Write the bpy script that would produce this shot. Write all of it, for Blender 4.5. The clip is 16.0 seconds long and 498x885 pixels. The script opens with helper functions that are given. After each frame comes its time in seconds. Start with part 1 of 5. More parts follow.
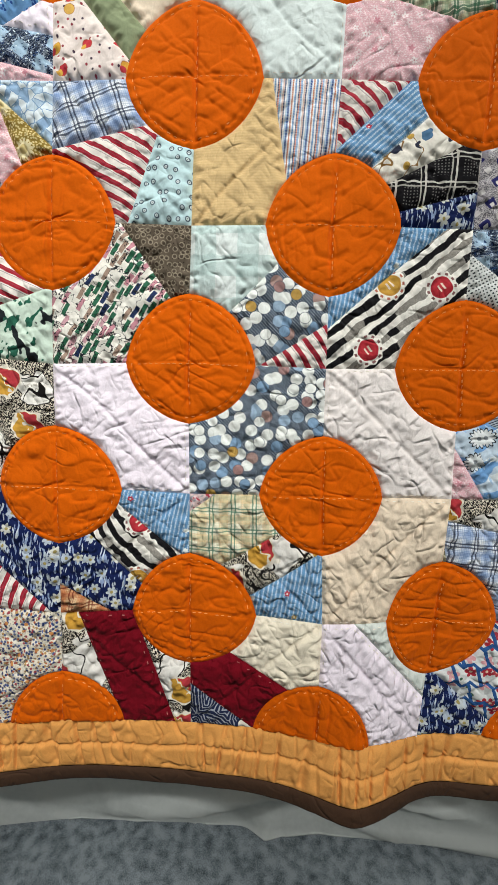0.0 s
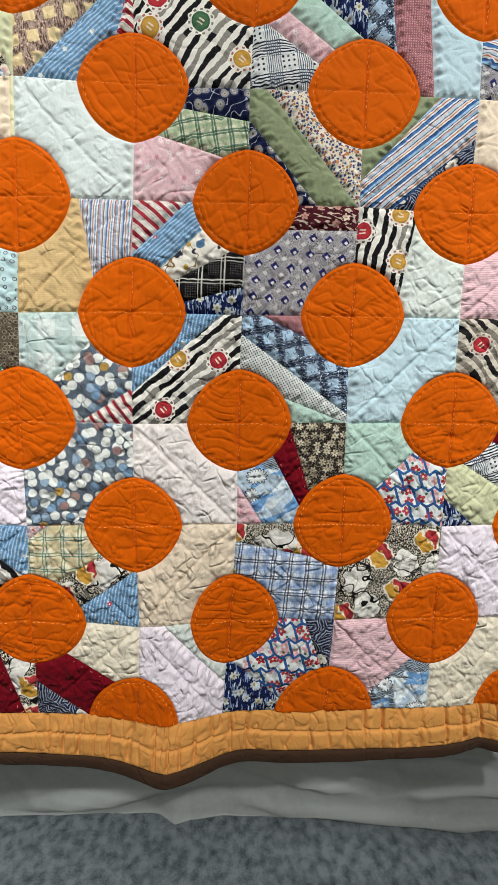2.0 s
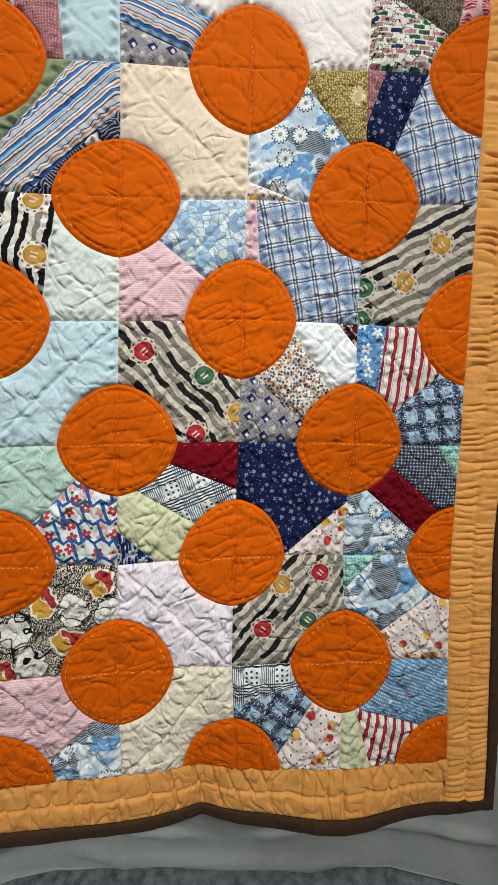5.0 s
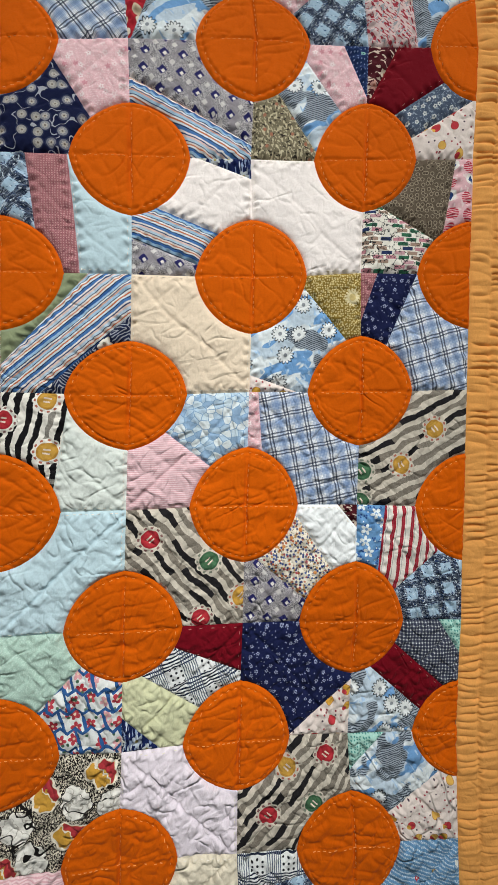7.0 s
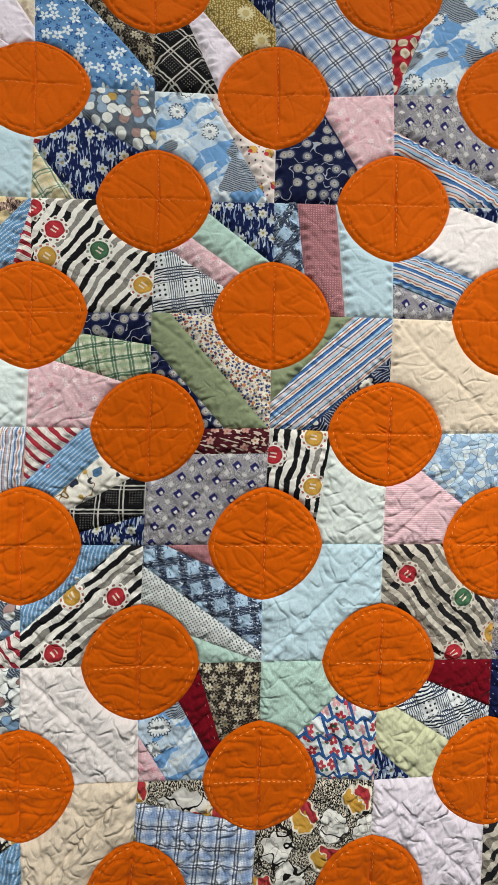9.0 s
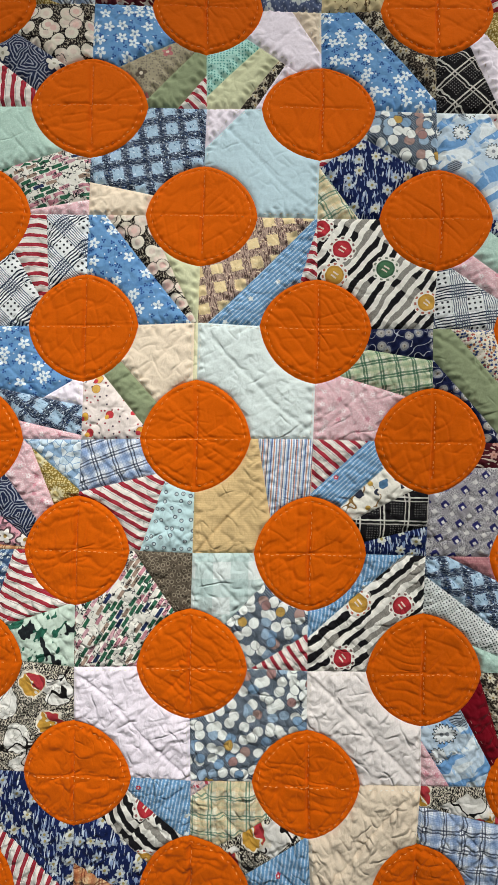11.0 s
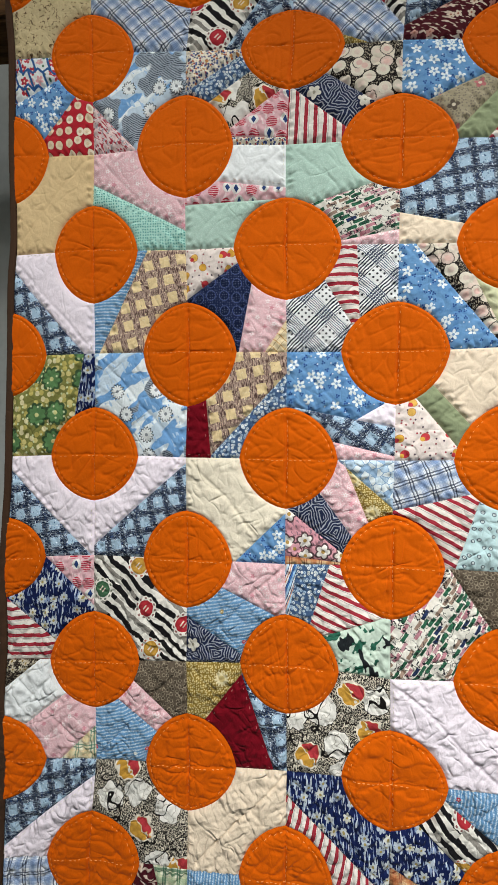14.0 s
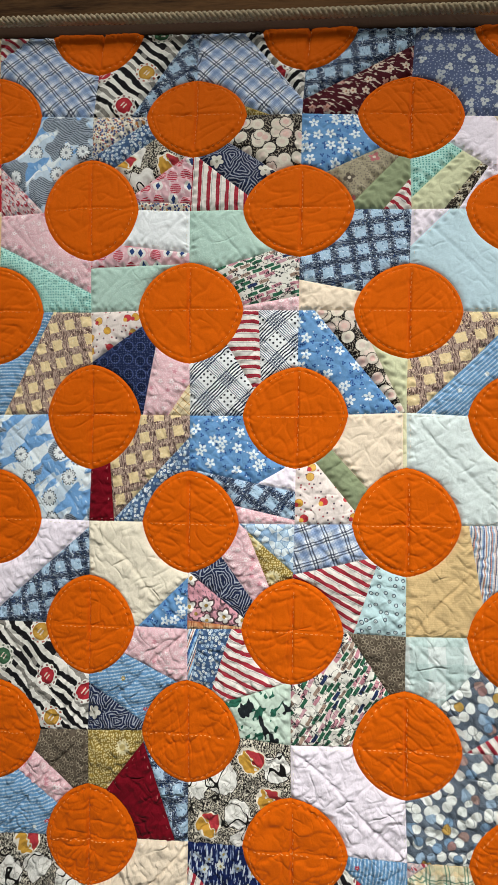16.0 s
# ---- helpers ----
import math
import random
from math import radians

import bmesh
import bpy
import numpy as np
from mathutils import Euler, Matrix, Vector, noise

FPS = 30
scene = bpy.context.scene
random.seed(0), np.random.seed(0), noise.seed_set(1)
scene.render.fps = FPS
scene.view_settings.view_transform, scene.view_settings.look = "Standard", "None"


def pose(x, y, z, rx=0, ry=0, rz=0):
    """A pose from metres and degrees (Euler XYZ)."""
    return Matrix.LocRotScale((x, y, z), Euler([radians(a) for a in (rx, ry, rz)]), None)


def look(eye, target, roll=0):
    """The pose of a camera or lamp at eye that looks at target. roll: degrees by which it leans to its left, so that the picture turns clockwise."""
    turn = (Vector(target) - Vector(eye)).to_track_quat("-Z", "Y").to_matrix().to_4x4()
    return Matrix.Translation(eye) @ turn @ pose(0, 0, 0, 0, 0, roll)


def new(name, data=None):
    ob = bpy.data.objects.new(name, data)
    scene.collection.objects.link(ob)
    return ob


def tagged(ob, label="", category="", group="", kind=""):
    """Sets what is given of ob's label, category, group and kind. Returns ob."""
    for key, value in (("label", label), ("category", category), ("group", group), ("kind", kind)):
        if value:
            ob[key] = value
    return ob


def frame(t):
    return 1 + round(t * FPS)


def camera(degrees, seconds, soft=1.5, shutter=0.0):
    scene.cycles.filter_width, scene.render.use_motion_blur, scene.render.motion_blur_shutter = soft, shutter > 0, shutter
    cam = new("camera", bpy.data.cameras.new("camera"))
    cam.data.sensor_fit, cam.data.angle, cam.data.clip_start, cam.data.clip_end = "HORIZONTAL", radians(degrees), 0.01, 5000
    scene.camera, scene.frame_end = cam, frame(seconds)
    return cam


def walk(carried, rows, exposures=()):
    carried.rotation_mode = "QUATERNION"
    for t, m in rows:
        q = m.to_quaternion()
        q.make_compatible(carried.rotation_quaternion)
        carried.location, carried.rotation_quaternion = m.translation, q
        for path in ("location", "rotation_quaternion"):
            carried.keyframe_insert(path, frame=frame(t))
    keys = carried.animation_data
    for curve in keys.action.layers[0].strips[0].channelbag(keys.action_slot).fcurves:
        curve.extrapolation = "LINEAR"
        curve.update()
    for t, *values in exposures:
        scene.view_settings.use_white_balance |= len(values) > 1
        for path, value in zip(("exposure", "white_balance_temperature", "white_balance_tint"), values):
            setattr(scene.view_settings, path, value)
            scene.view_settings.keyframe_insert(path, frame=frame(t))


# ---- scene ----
# the camera and its walk
cam = camera(70.21, 16.0, soft=1.0)
PATH = [
    (0, (-0.0839, -0.4385, 1.0808), (-0.1191, 1.5567, 0.9472), 1.88),
    (0.5, (-0.0164, -0.4380, 1.0846), (-0.0248, 1.5569, 0.9431), 1.52),
    (1, (0.0519, -0.4500, 1.0917), (0.0675, 1.5450, 0.9511), 1.29),
    (1.5, (0.1082, -0.4981, 1.1159), (0.1410, 1.4975, 0.9874), 1.05),
    (2, (0.1639, -0.5493, 1.1518), (0.2184, 1.4463, 1.0315), 0.83),
    (2.5, (0.2497, -0.5400, 1.1694), (0.3226, 1.4555, 1.0577), 0.52),
    (3, (0.3849, -0.5017, 1.1663), (0.4601, 1.4939, 1.0566), 0.19),
    (3.5, (0.4956, -0.4860, 1.1676), (0.5712, 1.5094, 1.0556), -0.14),
    (4, (0.5591, -0.4836, 1.1666), (0.6481, 1.5111, 1.0529), -0.38),
    (4.5, (0.6104, -0.4805, 1.1601), (0.7177, 1.5134, 1.0461), -0.62),
    (4.7, (0.6332, -0.4810, 1.1630), (0.7501, 1.5123, 1.0488), -0.69),
    (6.8, (0.6551, -0.4914, 1.3837), (0.7966, 1.5035, 1.3840), -1.35),
    (7, (0.6394, -0.4916, 1.3996), (0.7712, 1.5040, 1.4126), -1.28),
    (7.5, (0.5869, -0.4919, 1.4243), (0.7069, 1.5042, 1.4540), -0.87),
    (8, (0.5201, -0.4892, 1.4366), (0.6125, 1.5083, 1.4746), -0.42),
    (8.5, (0.4091, -0.4935, 1.4396), (0.4794, 1.5049, 1.4762), 0.00),
    (9, (0.2998, -0.4979, 1.4479), (0.3473, 1.5012, 1.4850), 0.42),
    (9.5, (0.2060, -0.4970, 1.4527), (0.2276, 1.5025, 1.4877), 0.82),
    (10, (0.1111, -0.5018, 1.4633), (0.1173, 1.4979, 1.4943), 1.15),
    (10.2, (0.0765, -0.5044, 1.4606), (0.0625, 1.4951, 1.4995), 1.40),
    (12.3, (-0.3147, -0.5275, 1.4623), (-0.3726, 1.4715, 1.4869), 1.09),
    (12.5, (-0.3392, -0.5305, 1.4639), (-0.4062, 1.4683, 1.4866), 1.11),
    (13, (-0.4131, -0.5369, 1.4666), (-0.5117, 1.4605, 1.4876), 1.13),
    (13.5, (-0.4663, -0.5457, 1.4735), (-0.6012, 1.4496, 1.4963), 1.28),
    (14, (-0.5144, -0.5545, 1.4823), (-0.6742, 1.4388, 1.5152), 1.46),
    (14.5, (-0.5241, -0.5570, 1.5112), (-0.6929, 1.4354, 1.5542), 1.60),
    (15, (-0.5058, -0.5612, 1.5620), (-0.6668, 1.4315, 1.6184), 1.66),
    (15.5, (-0.4614, -0.5565, 1.5700), (-0.6022, 1.4374, 1.6356), 1.54),
    (16, (-0.3782, -0.5499, 1.5741), (-0.4893, 1.4458, 1.6452), 1.23),
]
EXPOSURES = [(0.0, 0.08), (4.7, 0.0), (6.8, -0.12), (10.2, -0.06), (12.3, -0.13), (14.0, 0.03), (16.0, 0.01)]
walk(cam, [(t, look(eye, target, roll)) for t, eye, target, roll in PATH], EXPOSURES)

# ---------------------------------------------------------------- light, world, exposure
world = bpy.data.worlds.new("hall_air")
world.use_nodes = True
scene.world = world
world.node_tree.nodes["Background"].inputs[0].default_value = (0.50, 0.55, 0.62, 1)
world.node_tree.nodes["Background"].inputs[1].default_value = 0.05


def ceiling_lamp(x, y, power, size_x, size_y, colour):
    data = bpy.data.lights.new("ceiling_lamp_light", "AREA")
    data.shape, data.size, data.size_y, data.energy, data.color = "RECTANGLE", size_x, size_y, power, colour
    ob = new("ceiling_lamp_light", data)
    ob.matrix_world = pose(x, y, 5.83, 0, 0, 0)
    return ob


LAMP_COLOUR = (0.985, 1.0, 0.985)
LAMPS = [(-0.4, -3.2), (1.3, -3.2), (-1.4, -5.3), (1.8, -5.3)]
for lx, ly in LAMPS:
    ceiling_lamp(lx, ly, 50.0 if ly > -4 else 28.0, 1.2, 0.6, LAMP_COLOUR)

# unseen spotlights added on the ceiling: narrow beams brighten the quilt's middle height
ADDED_SPOTS = [((-0.1, -4.2, 5.62), (-0.74, 0.0, 1.33)), ((1.1, -4.2, 5.62), (0.16, 0.0, 1.38)), ((2.2, -4.2, 5.62), (1.12, 0.0, 1.53))]
for power, (eye, aim) in zip((700.0, 750.0, 715.0), ADDED_SPOTS):
    data = bpy.data.lights.new("added_spot_beam", "SPOT")
    data.energy, data.color, data.spot_size, data.spot_blend, data.shadow_soft_size = power, LAMP_COLOUR, radians(18.5), 1.0, 0.06
    new("added_spot_beam", data).matrix_world = look(eye, aim)

# ---------------------------------------------------------------- node helpers


def lin(hexcode):
    """sRGB hex to linear RGBA."""
    out = []
    for i in (0, 2, 4):
        s = int(hexcode[i:i + 2], 16) / 255
        out.append(s / 12.92 if s <= 0.04045 else ((s + 0.055) / 1.055) ** 2.4)
    return (*out, 1.0)


class Cloth:
    """Builds one woven-cloth material on UV coordinates in metres."""

    def __init__(self, name):
        self.mat = bpy.data.materials.new(name)
        self.mat.use_nodes = True
        self.nt = self.mat.node_tree
        self.nt.nodes.clear()
        self.uv = self.nt.nodes.new("ShaderNodeUVMap").outputs[0]
        sep = self.nt.nodes.new("ShaderNodeSeparateXYZ")
        self.nt.links.new(self.uv, sep.inputs[0])
        self.x, self.y = sep.outputs[0], sep.outputs[1]
        self.col = None

    def put(self, socket, value):
        if isinstance(value, bpy.types.NodeSocket):
            self.nt.links.new(value, socket)
        elif isinstance(value, str):
            socket.default_value = lin(value)
        else:
            socket.default_value = value

    def m(self, op, a, b=0.0, c=0.0):
        n = self.nt.nodes.new("ShaderNodeMath")
        n.operation = op
        for s, v in zip(n.inputs, (a, b, c)):
            self.put(s, v)
        return n.outputs[0]

    def xyz(self, a, b, c=0.0):
        n = self.nt.nodes.new("ShaderNodeCombineXYZ")
        for s, v in zip(n.inputs, (a, b, c)):
            self.put(s, v)
        return n.outputs[0]

    def noise(self, scale, detail=2.0, rough=0.5, vec=None, colour=False):
        n = self.nt.nodes.new("ShaderNodeTexNoise")
        n.noise_dimensions = "3D"
        self.put(n.inputs["Vector"], vec or self.uv)
        n.inputs["Scale"].default_value = scale
        n.inputs["Detail"].default_value = detail
        n.inputs["Roughness"].default_value = rough
        return n.outputs["Color"] if colour else n.outputs["Fac"]

    def ramp(self, fac, stops, hard=True):
        n = self.nt.nodes.new("ShaderNodeValToRGB")
        cr = n.color_ramp
        cr.interpolation = "CONSTANT" if hard else "LINEAR"
        while len(cr.elements) < len(stops):
            cr.elements.new(1.0)
        for e, (p, c) in zip(cr.elements, stops):
            e.position, e.color = p, lin(c) if isinstance(c, str) else (c, c, c, 1)
        self.put(n.inputs[0], fac)
        return n.outputs[0]

    def mix(self, fac, a, b, blend="MIX"):
        n = self.nt.nodes.new("ShaderNodeMixRGB")
        n.blend_type = blend
        for s, v in zip(n.inputs, (fac, a, b)):
            self.put(s, v)
        return n.outputs[0]

    def over(self, mask, colour):
        self.col = colour if self.col is None else self.mix(mask, self.col, colour)
        return self

    def warped(self, amount, scale):
        """UV coordinates pushed about a little, so that printed edges wander."""
        c = self.noise(scale, 2.0, 0.5, None, True)
        sub = self.nt.nodes.new("ShaderNodeVectorMath")
        sub.operation = "SUBTRACT"
        self.put(sub.inputs[0], c)
        sub.inputs[1].default_value = (0.5, 0.5, 0.5)
        sc = self.nt.nodes.new("ShaderNodeVectorMath")
        sc.operation = "SCALE"
        self.put(sc.inputs[0], sub.outputs[0])
        sc.inputs["Scale"].default_value = amount
        ad = self.nt.nodes.new("ShaderNodeVectorMath")
        ad.operation = "ADD"
        self.put(ad.inputs[0], self.uv)
        self.put(ad.inputs[1], sc.outputs[0])
        sep = self.nt.nodes.new("ShaderNodeSeparateXYZ")
        self.put(sep.inputs[0], ad.outputs[0])
        return sep.outputs[0], sep.outputs[1], ad.outputs[0]

    def step(self, edge, value, soft=0.0004):
        """1 where value is under edge."""
        n = self.nt.nodes.new("ShaderNodeMapRange")
        n.interpolation_type = "SMOOTHSTEP"
        self.put(n.inputs["Value"], value)
        n.inputs["From Min"].default_value = edge - soft
        n.inputs["From Max"].default_value = edge + soft
        n.inputs["To Min"].default_value = 1.0
        n.inputs["To Max"].default_value = 0.0
        return n.outputs["Result"]

    def turned(self, degrees):
        """x and y of the cloth turned by some degrees."""
        c, s = math.cos(radians(degrees)), math.sin(radians(degrees))
        a = self.m("ADD", self.m("MULTIPLY", self.x, c), self.m("MULTIPLY", self.y, s))
        b = self.m("ADD", self.m("MULTIPLY", self.x, -s), self.m("MULTIPLY", self.y, c))
        return a, b

    def stripes(self, period, stops, along=None, wobble=0.0, mask=1.0, scale=70.0):
        """Repeating colour bands."""
        p = self.x if along is None else along
        if wobble:
            p = self.m("ADD", p, self.m("MULTIPLY", self.m("SUBTRACT", self.noise(scale, 1.0), 0.5), wobble))
        f = self.m("FRACT", self.m("MULTIPLY", p, 1.0 / period))
        return self.over(mask, self.ramp(f, stops))

    def lines(self, period, width, colour, along, strength=1.0, shift=0.0, wobble=0.0):
        """Thin lines across the axis."""
        if wobble:
            along = self.m("ADD", along, self.m("MULTIPLY", self.m("SUBTRACT", self.noise(60, 1.0), 0.5), wobble))
        f = self.m("FRACT", self.m("ADD", self.m("MULTIPLY", along, 1.0 / period), shift))
        mask = self.m("MULTIPLY", self.m("LESS_THAN", f, width / period), strength)
        return self.over(mask, colour)

    def cells(self, pitch, rand=0.75, vec=None, shift=0.0):
        n = self.nt.nodes.new("ShaderNodeTexVoronoi")
        n.voronoi_dimensions = "2D"
        v = vec or self.uv
        if shift:
            ad = self.nt.nodes.new("ShaderNodeVectorMath")
            ad.operation = "ADD"
            self.put(ad.inputs[0], v)
            ad.inputs[1].default_value = (shift, shift * 0.7, 0)
            v = ad.outputs[0]
        self.put(n.inputs["Vector"], v)
        n.inputs["Scale"].default_value = 1.0 / pitch
        n.inputs["Randomness"].default_value = rand
        d = self.nt.nodes.new("ShaderNodeVectorMath")
        d.operation = "SUBTRACT"
        self.put(d.inputs[0], v)
        self.put(d.inputs[1], n.outputs["Position"])
        sep = self.nt.nodes.new("ShaderNodeSeparateXYZ")
        self.put(sep.inputs[0], d.outputs[0])
        cs = self.nt.nodes.new("ShaderNodeSeparateColor")
        self.put(cs.inputs[0], n.outputs["Color"])
        r = self.m("SQRT", self.m("ADD", self.m("POWER", sep.outputs[0], 2.0), self.m("POWER", sep.outputs[1], 2.0)))
        return sep.outputs[0], sep.outputs[1], r, cs.outputs[0], cs.outputs[1]

    def dots(self, pitch, radius, colours, rand=0.75, share=1.0, ring=None, shift=0.0, ringw=0.3):
        """Round printed dots; ring: (colour) of an outline; share: the part of the cells that carries one."""
        dx, dy, r, pick, pick2 = self.cells(pitch, rand, None, shift)
        keep = self.m("LESS_THAN", pick2, share)
        c = colours if isinstance(colours, str) else self.ramp(pick, [(i / len(colours), k) for i, k in enumerate(colours)])
        if ring:
            self.over(self.m("MULTIPLY", keep, self.step(radius * (1 + ringw), r)), ring)
        return self.over(self.m("MULTIPLY", keep, self.step(radius, r)), c)

    def flowers(self, pitch, radius, petals, colour, heart, rand=0.8, share=1.0, outline=None, shift=0.0, heart_size=0.3, dent=0.35, border=0.28):
        """Printed flowers with petals and a heart."""
        dx, dy, r, pick, pick2 = self.cells(pitch, rand, None, shift)
        keep = self.m("LESS_THAN", pick2, share)
        ang = self.m("ADD", self.m("ARCTAN2", dy, dx), self.m("MULTIPLY", pick, 6.28))
        lobe = self.m("ABSOLUTE", self.m("COSINE", self.m("MULTIPLY", ang, petals / 2)))
        size = self.m("MULTIPLY", self.m("ADD", self.m("MULTIPLY", lobe, dent), 1.0 - dent), radius)
        rr = self.m("SUBTRACT", r, size)
        if outline:
            self.over(self.m("MULTIPLY", keep, self.step(radius * border, rr)), outline)
        c = colour if isinstance(colour, str) else self.ramp(pick, [(i / len(colour), k) for i, k in enumerate(colour)])
        self.over(self.m("MULTIPLY", keep, self.step(0.0, rr)), c)
        return self.over(self.m("MULTIPLY", keep, self.step(radius * heart_size, r)), heart)

    def squares(self, pitch, size, colour, turn=0.0, rough=0.0, alternate=False, odd=0.0, shift=0.0):
        a, b = self.turned(turn)
        if shift:
            b = self.m("ADD", b, shift)
        if rough:
            w = self.m("MULTIPLY", self.m("SUBTRACT", self.noise(300, 2.0), 0.5), rough)
            a, b = self.m("ADD", a, w), self.m("SUBTRACT", b, w)
        fa = self.m("ABSOLUTE", self.m("SUBTRACT", self.m("FRACT", self.m("MULTIPLY", a, 1 / pitch)), 0.5))
        fb = self.m("ABSOLUTE", self.m("SUBTRACT", self.m("FRACT", self.m("MULTIPLY", b, 1 / pitch)), 0.5))
        mask = self.m("LESS_THAN", self.m("MAXIMUM", fa, fb), size / pitch / 2)
        if alternate:
            k = self.m("ADD", self.m("FLOOR", self.m("MULTIPLY", a, 1 / pitch)), self.m("FLOOR", self.m("MULTIPLY", b, 1 / pitch)))
            mask = self.m("MULTIPLY", mask, self.m("LESS_THAN", self.m("FRACT", self.m("MULTIPLY", self.m("ADD", k, odd), 0.5)), 0.25))
        return self.over(mask, colour)

    def speckle(self, scale, amount, colour, stretch=1.0, turn=0.0, detail=1.0):
        a, b = self.turned(turn)
        v = self.xyz(a, self.m("MULTIPLY", b, stretch))
        return self.over(self.m("LESS_THAN", self.noise(scale, detail, 0.5, v), amount), colour)

    def blotch(self, scale, amount, colour, soft=0.04, stretch=1.0, turn=0.0):
        a, b = self.turned(turn)
        v = self.xyz(a, self.m("MULTIPLY", b, stretch), 0.37)
        return self.over(self.step(amount, self.noise(scale, 2.0, 0.5, v), soft), colour)

    def done(self, rough=0.88, crinkle=1.0, fade=0.16, weave=0.5, puff=0.0):
        nt = self.nt
        age = self.noise(9.0, 4.0, 0.6)
        fine = self.noise(420.0, 2.0, 0.6)
        a = self.m("ADD", self.m("MULTIPLY", age, fade), 1.0 - fade * 0.5)
        f = self.m("ADD", self.m("MULTIPLY", fine, 0.22), 0.89)
        col = self.mix(1.0, self.col, self.m("MULTIPLY", a, f), "MULTIPLY")
        hsv = nt.nodes.new("ShaderNodeHueSaturation")
        info = nt.nodes.new("ShaderNodeObjectInfo")
        self.put(hsv.inputs["Value"], self.m("ADD", self.m("MULTIPLY", info.outputs["Random"], 0.10), 0.95))
        self.put(hsv.inputs["Color"], col)
        bs = nt.nodes.new("ShaderNodeBsdfPrincipled")
        self.put(bs.inputs["Base Color"], hsv.outputs[0])
        bs.inputs["Roughness"].default_value = rough
        bs.inputs["Specular IOR Level"].default_value = 0.06
        bs.inputs["Sheen Weight"].default_value = 0.012
        bs.inputs["Sheen Roughness"].default_value = 0.5
        # creases pulled up by the quilting, broken here and there, slacker towards the hem; and the weave
        h = self.m("MULTIPLY", self.noise(150.0, 2.0, 0.5), 0.22 * crinkle)
        geo = nt.nodes.new("ShaderNodeNewGeometry")
        place = nt.nodes.new("ShaderNodeSeparateXYZ")
        nt.links.new(geo.outputs["Position"], place.inputs[0])
        slack = nt.nodes.new("ShaderNodeMapRange")
        nt.links.new(place.outputs[2], slack.inputs["Value"])
        for key, value in (("From Min", 0.95), ("From Max", 1.8), ("To Min", 1.0), ("To Max", 0.29)):
            slack.inputs[key].default_value = value
        for k, (turn, stretch, scale, depth, sharp) in enumerate(((20, 2.2, 14.0, 0.95, 15.0), (-55, 1.9, 20.0, 0.80, 13.0), (72, 2.4, 33.0, 0.38, 9.0))):
            a, b = self.turned(turn)
            n1 = self.noise(scale, 1.5, 0.5, self.xyz(a, self.m("MULTIPLY", b, stretch), 1.7 * k))
            line = self.m("MINIMUM", self.m("MULTIPLY", self.m("ABSOLUTE", self.m("SUBTRACT", n1, 0.5)), sharp), 1.0)
            some = nt.nodes.new("ShaderNodeMapRange")
            self.put(some.inputs["Value"], self.noise(30.0, 1.0, 0.5, self.xyz(self.y, self.x, 5.3 * k + 0.7)))
            for key, value in (("From Min", 0.42), ("From Max", 0.62), ("To Min", 0.06), ("To Max", 1.0)):
                some.inputs[key].default_value = value
            amount = self.m("MULTIPLY", self.m("MULTIPLY", some.outputs[0], slack.outputs[0]), depth * crinkle)
            h = self.m("ADD", h, self.m("MULTIPLY", self.m("SMOOTH_MIN", line, 0.9, 0.25), amount))
        h = self.m("ADD", h, self.m("MULTIPLY", self.noise(1100.0, 1.0), 0.10 * weave))
        bump = nt.nodes.new("ShaderNodeBump")
        bump.inputs["Strength"].default_value = 0.95
        bump.inputs["Distance"].default_value = 0.0036
        self.put(bump.inputs["Height"], h)
        self.put(bs.inputs["Normal"], bump.outputs[0])
        out = nt.nodes.new("ShaderNodeOutputMaterial")
        nt.links.new(bs.outputs[0], out.inputs[0])
        return self.mat


FAB = {}


def plain(name, colour, faint=None, crinkle=1.0):
    c = Cloth(name).over(1, colour)
    if faint:
        c.speckle(500, 0.44, faint, 1.0)
    FAB[name] = c.done(crinkle=crinkle)


# ---------------------------------------------------------------- cloths
plain("orange", "D35D06", crinkle=0.42)
plain("peach", "E8A358", crinkle=0.35)
plain("brown_tape", "453226", crinkle=0.4)
plain("aqua", "DAE4E0")
plain("aquagrey", "D6DDD6")
plain("ice", "C1D9E1")
plain("lilac", "F4E9F2")
plain("cream", "F0E5CE")
plain("ecru", "ECD9C0")
plain("tan", "D8BC8E")
plain("offwhite", "F4EBE6")
plain("white", "F0F3F3")
plain("sage", "8E9876")
plain("lime", "CFD0AA")
plain("crimson", "700D1B")
plain("mint", "B2CFC1", "C2DACD")
plain("lemon", "E3DDB6")

c = Cloth("tanstripe").over(1, "DDBE8A")
FAB["tanstripe"] = c.lines(0.0032, 0.0013, "C79F62", c.y, 0.25).done()
c = Cloth("pinkstripe").over(1, "E9CBCF")
FAB["pinkstripe"] = c.lines(0.0030, 0.0014, "C97F8B", c.y, 0.5).done()
c = Cloth("pink").over(1, "DFB0B6")
c.lines(0.0024, 0.0010, "EBCFD2", c.y, 0.3, 0.0, 0.0008).speckle(480, 0.42, "EED9DA", 1.4, 30)
FAB["pink"] = c.flowers(0.0135, 0.0040, 5, ["F0E0E0", "EBD4D5", "D18F9A", "F3E6E5"], "CF929C", 1.0, 0.62, None, 0.0, 0.22, 0.65).done()
c = Cloth("mauve").over(1, "9E666B")
FAB["mauve"] = c.speckle(420, 0.40, "8A525A", 1.0).dots(0.0034, 0.0008, "CDA3A1", 0.2).done()
c = Cloth("redstripe").over(1, "E6DFD6")
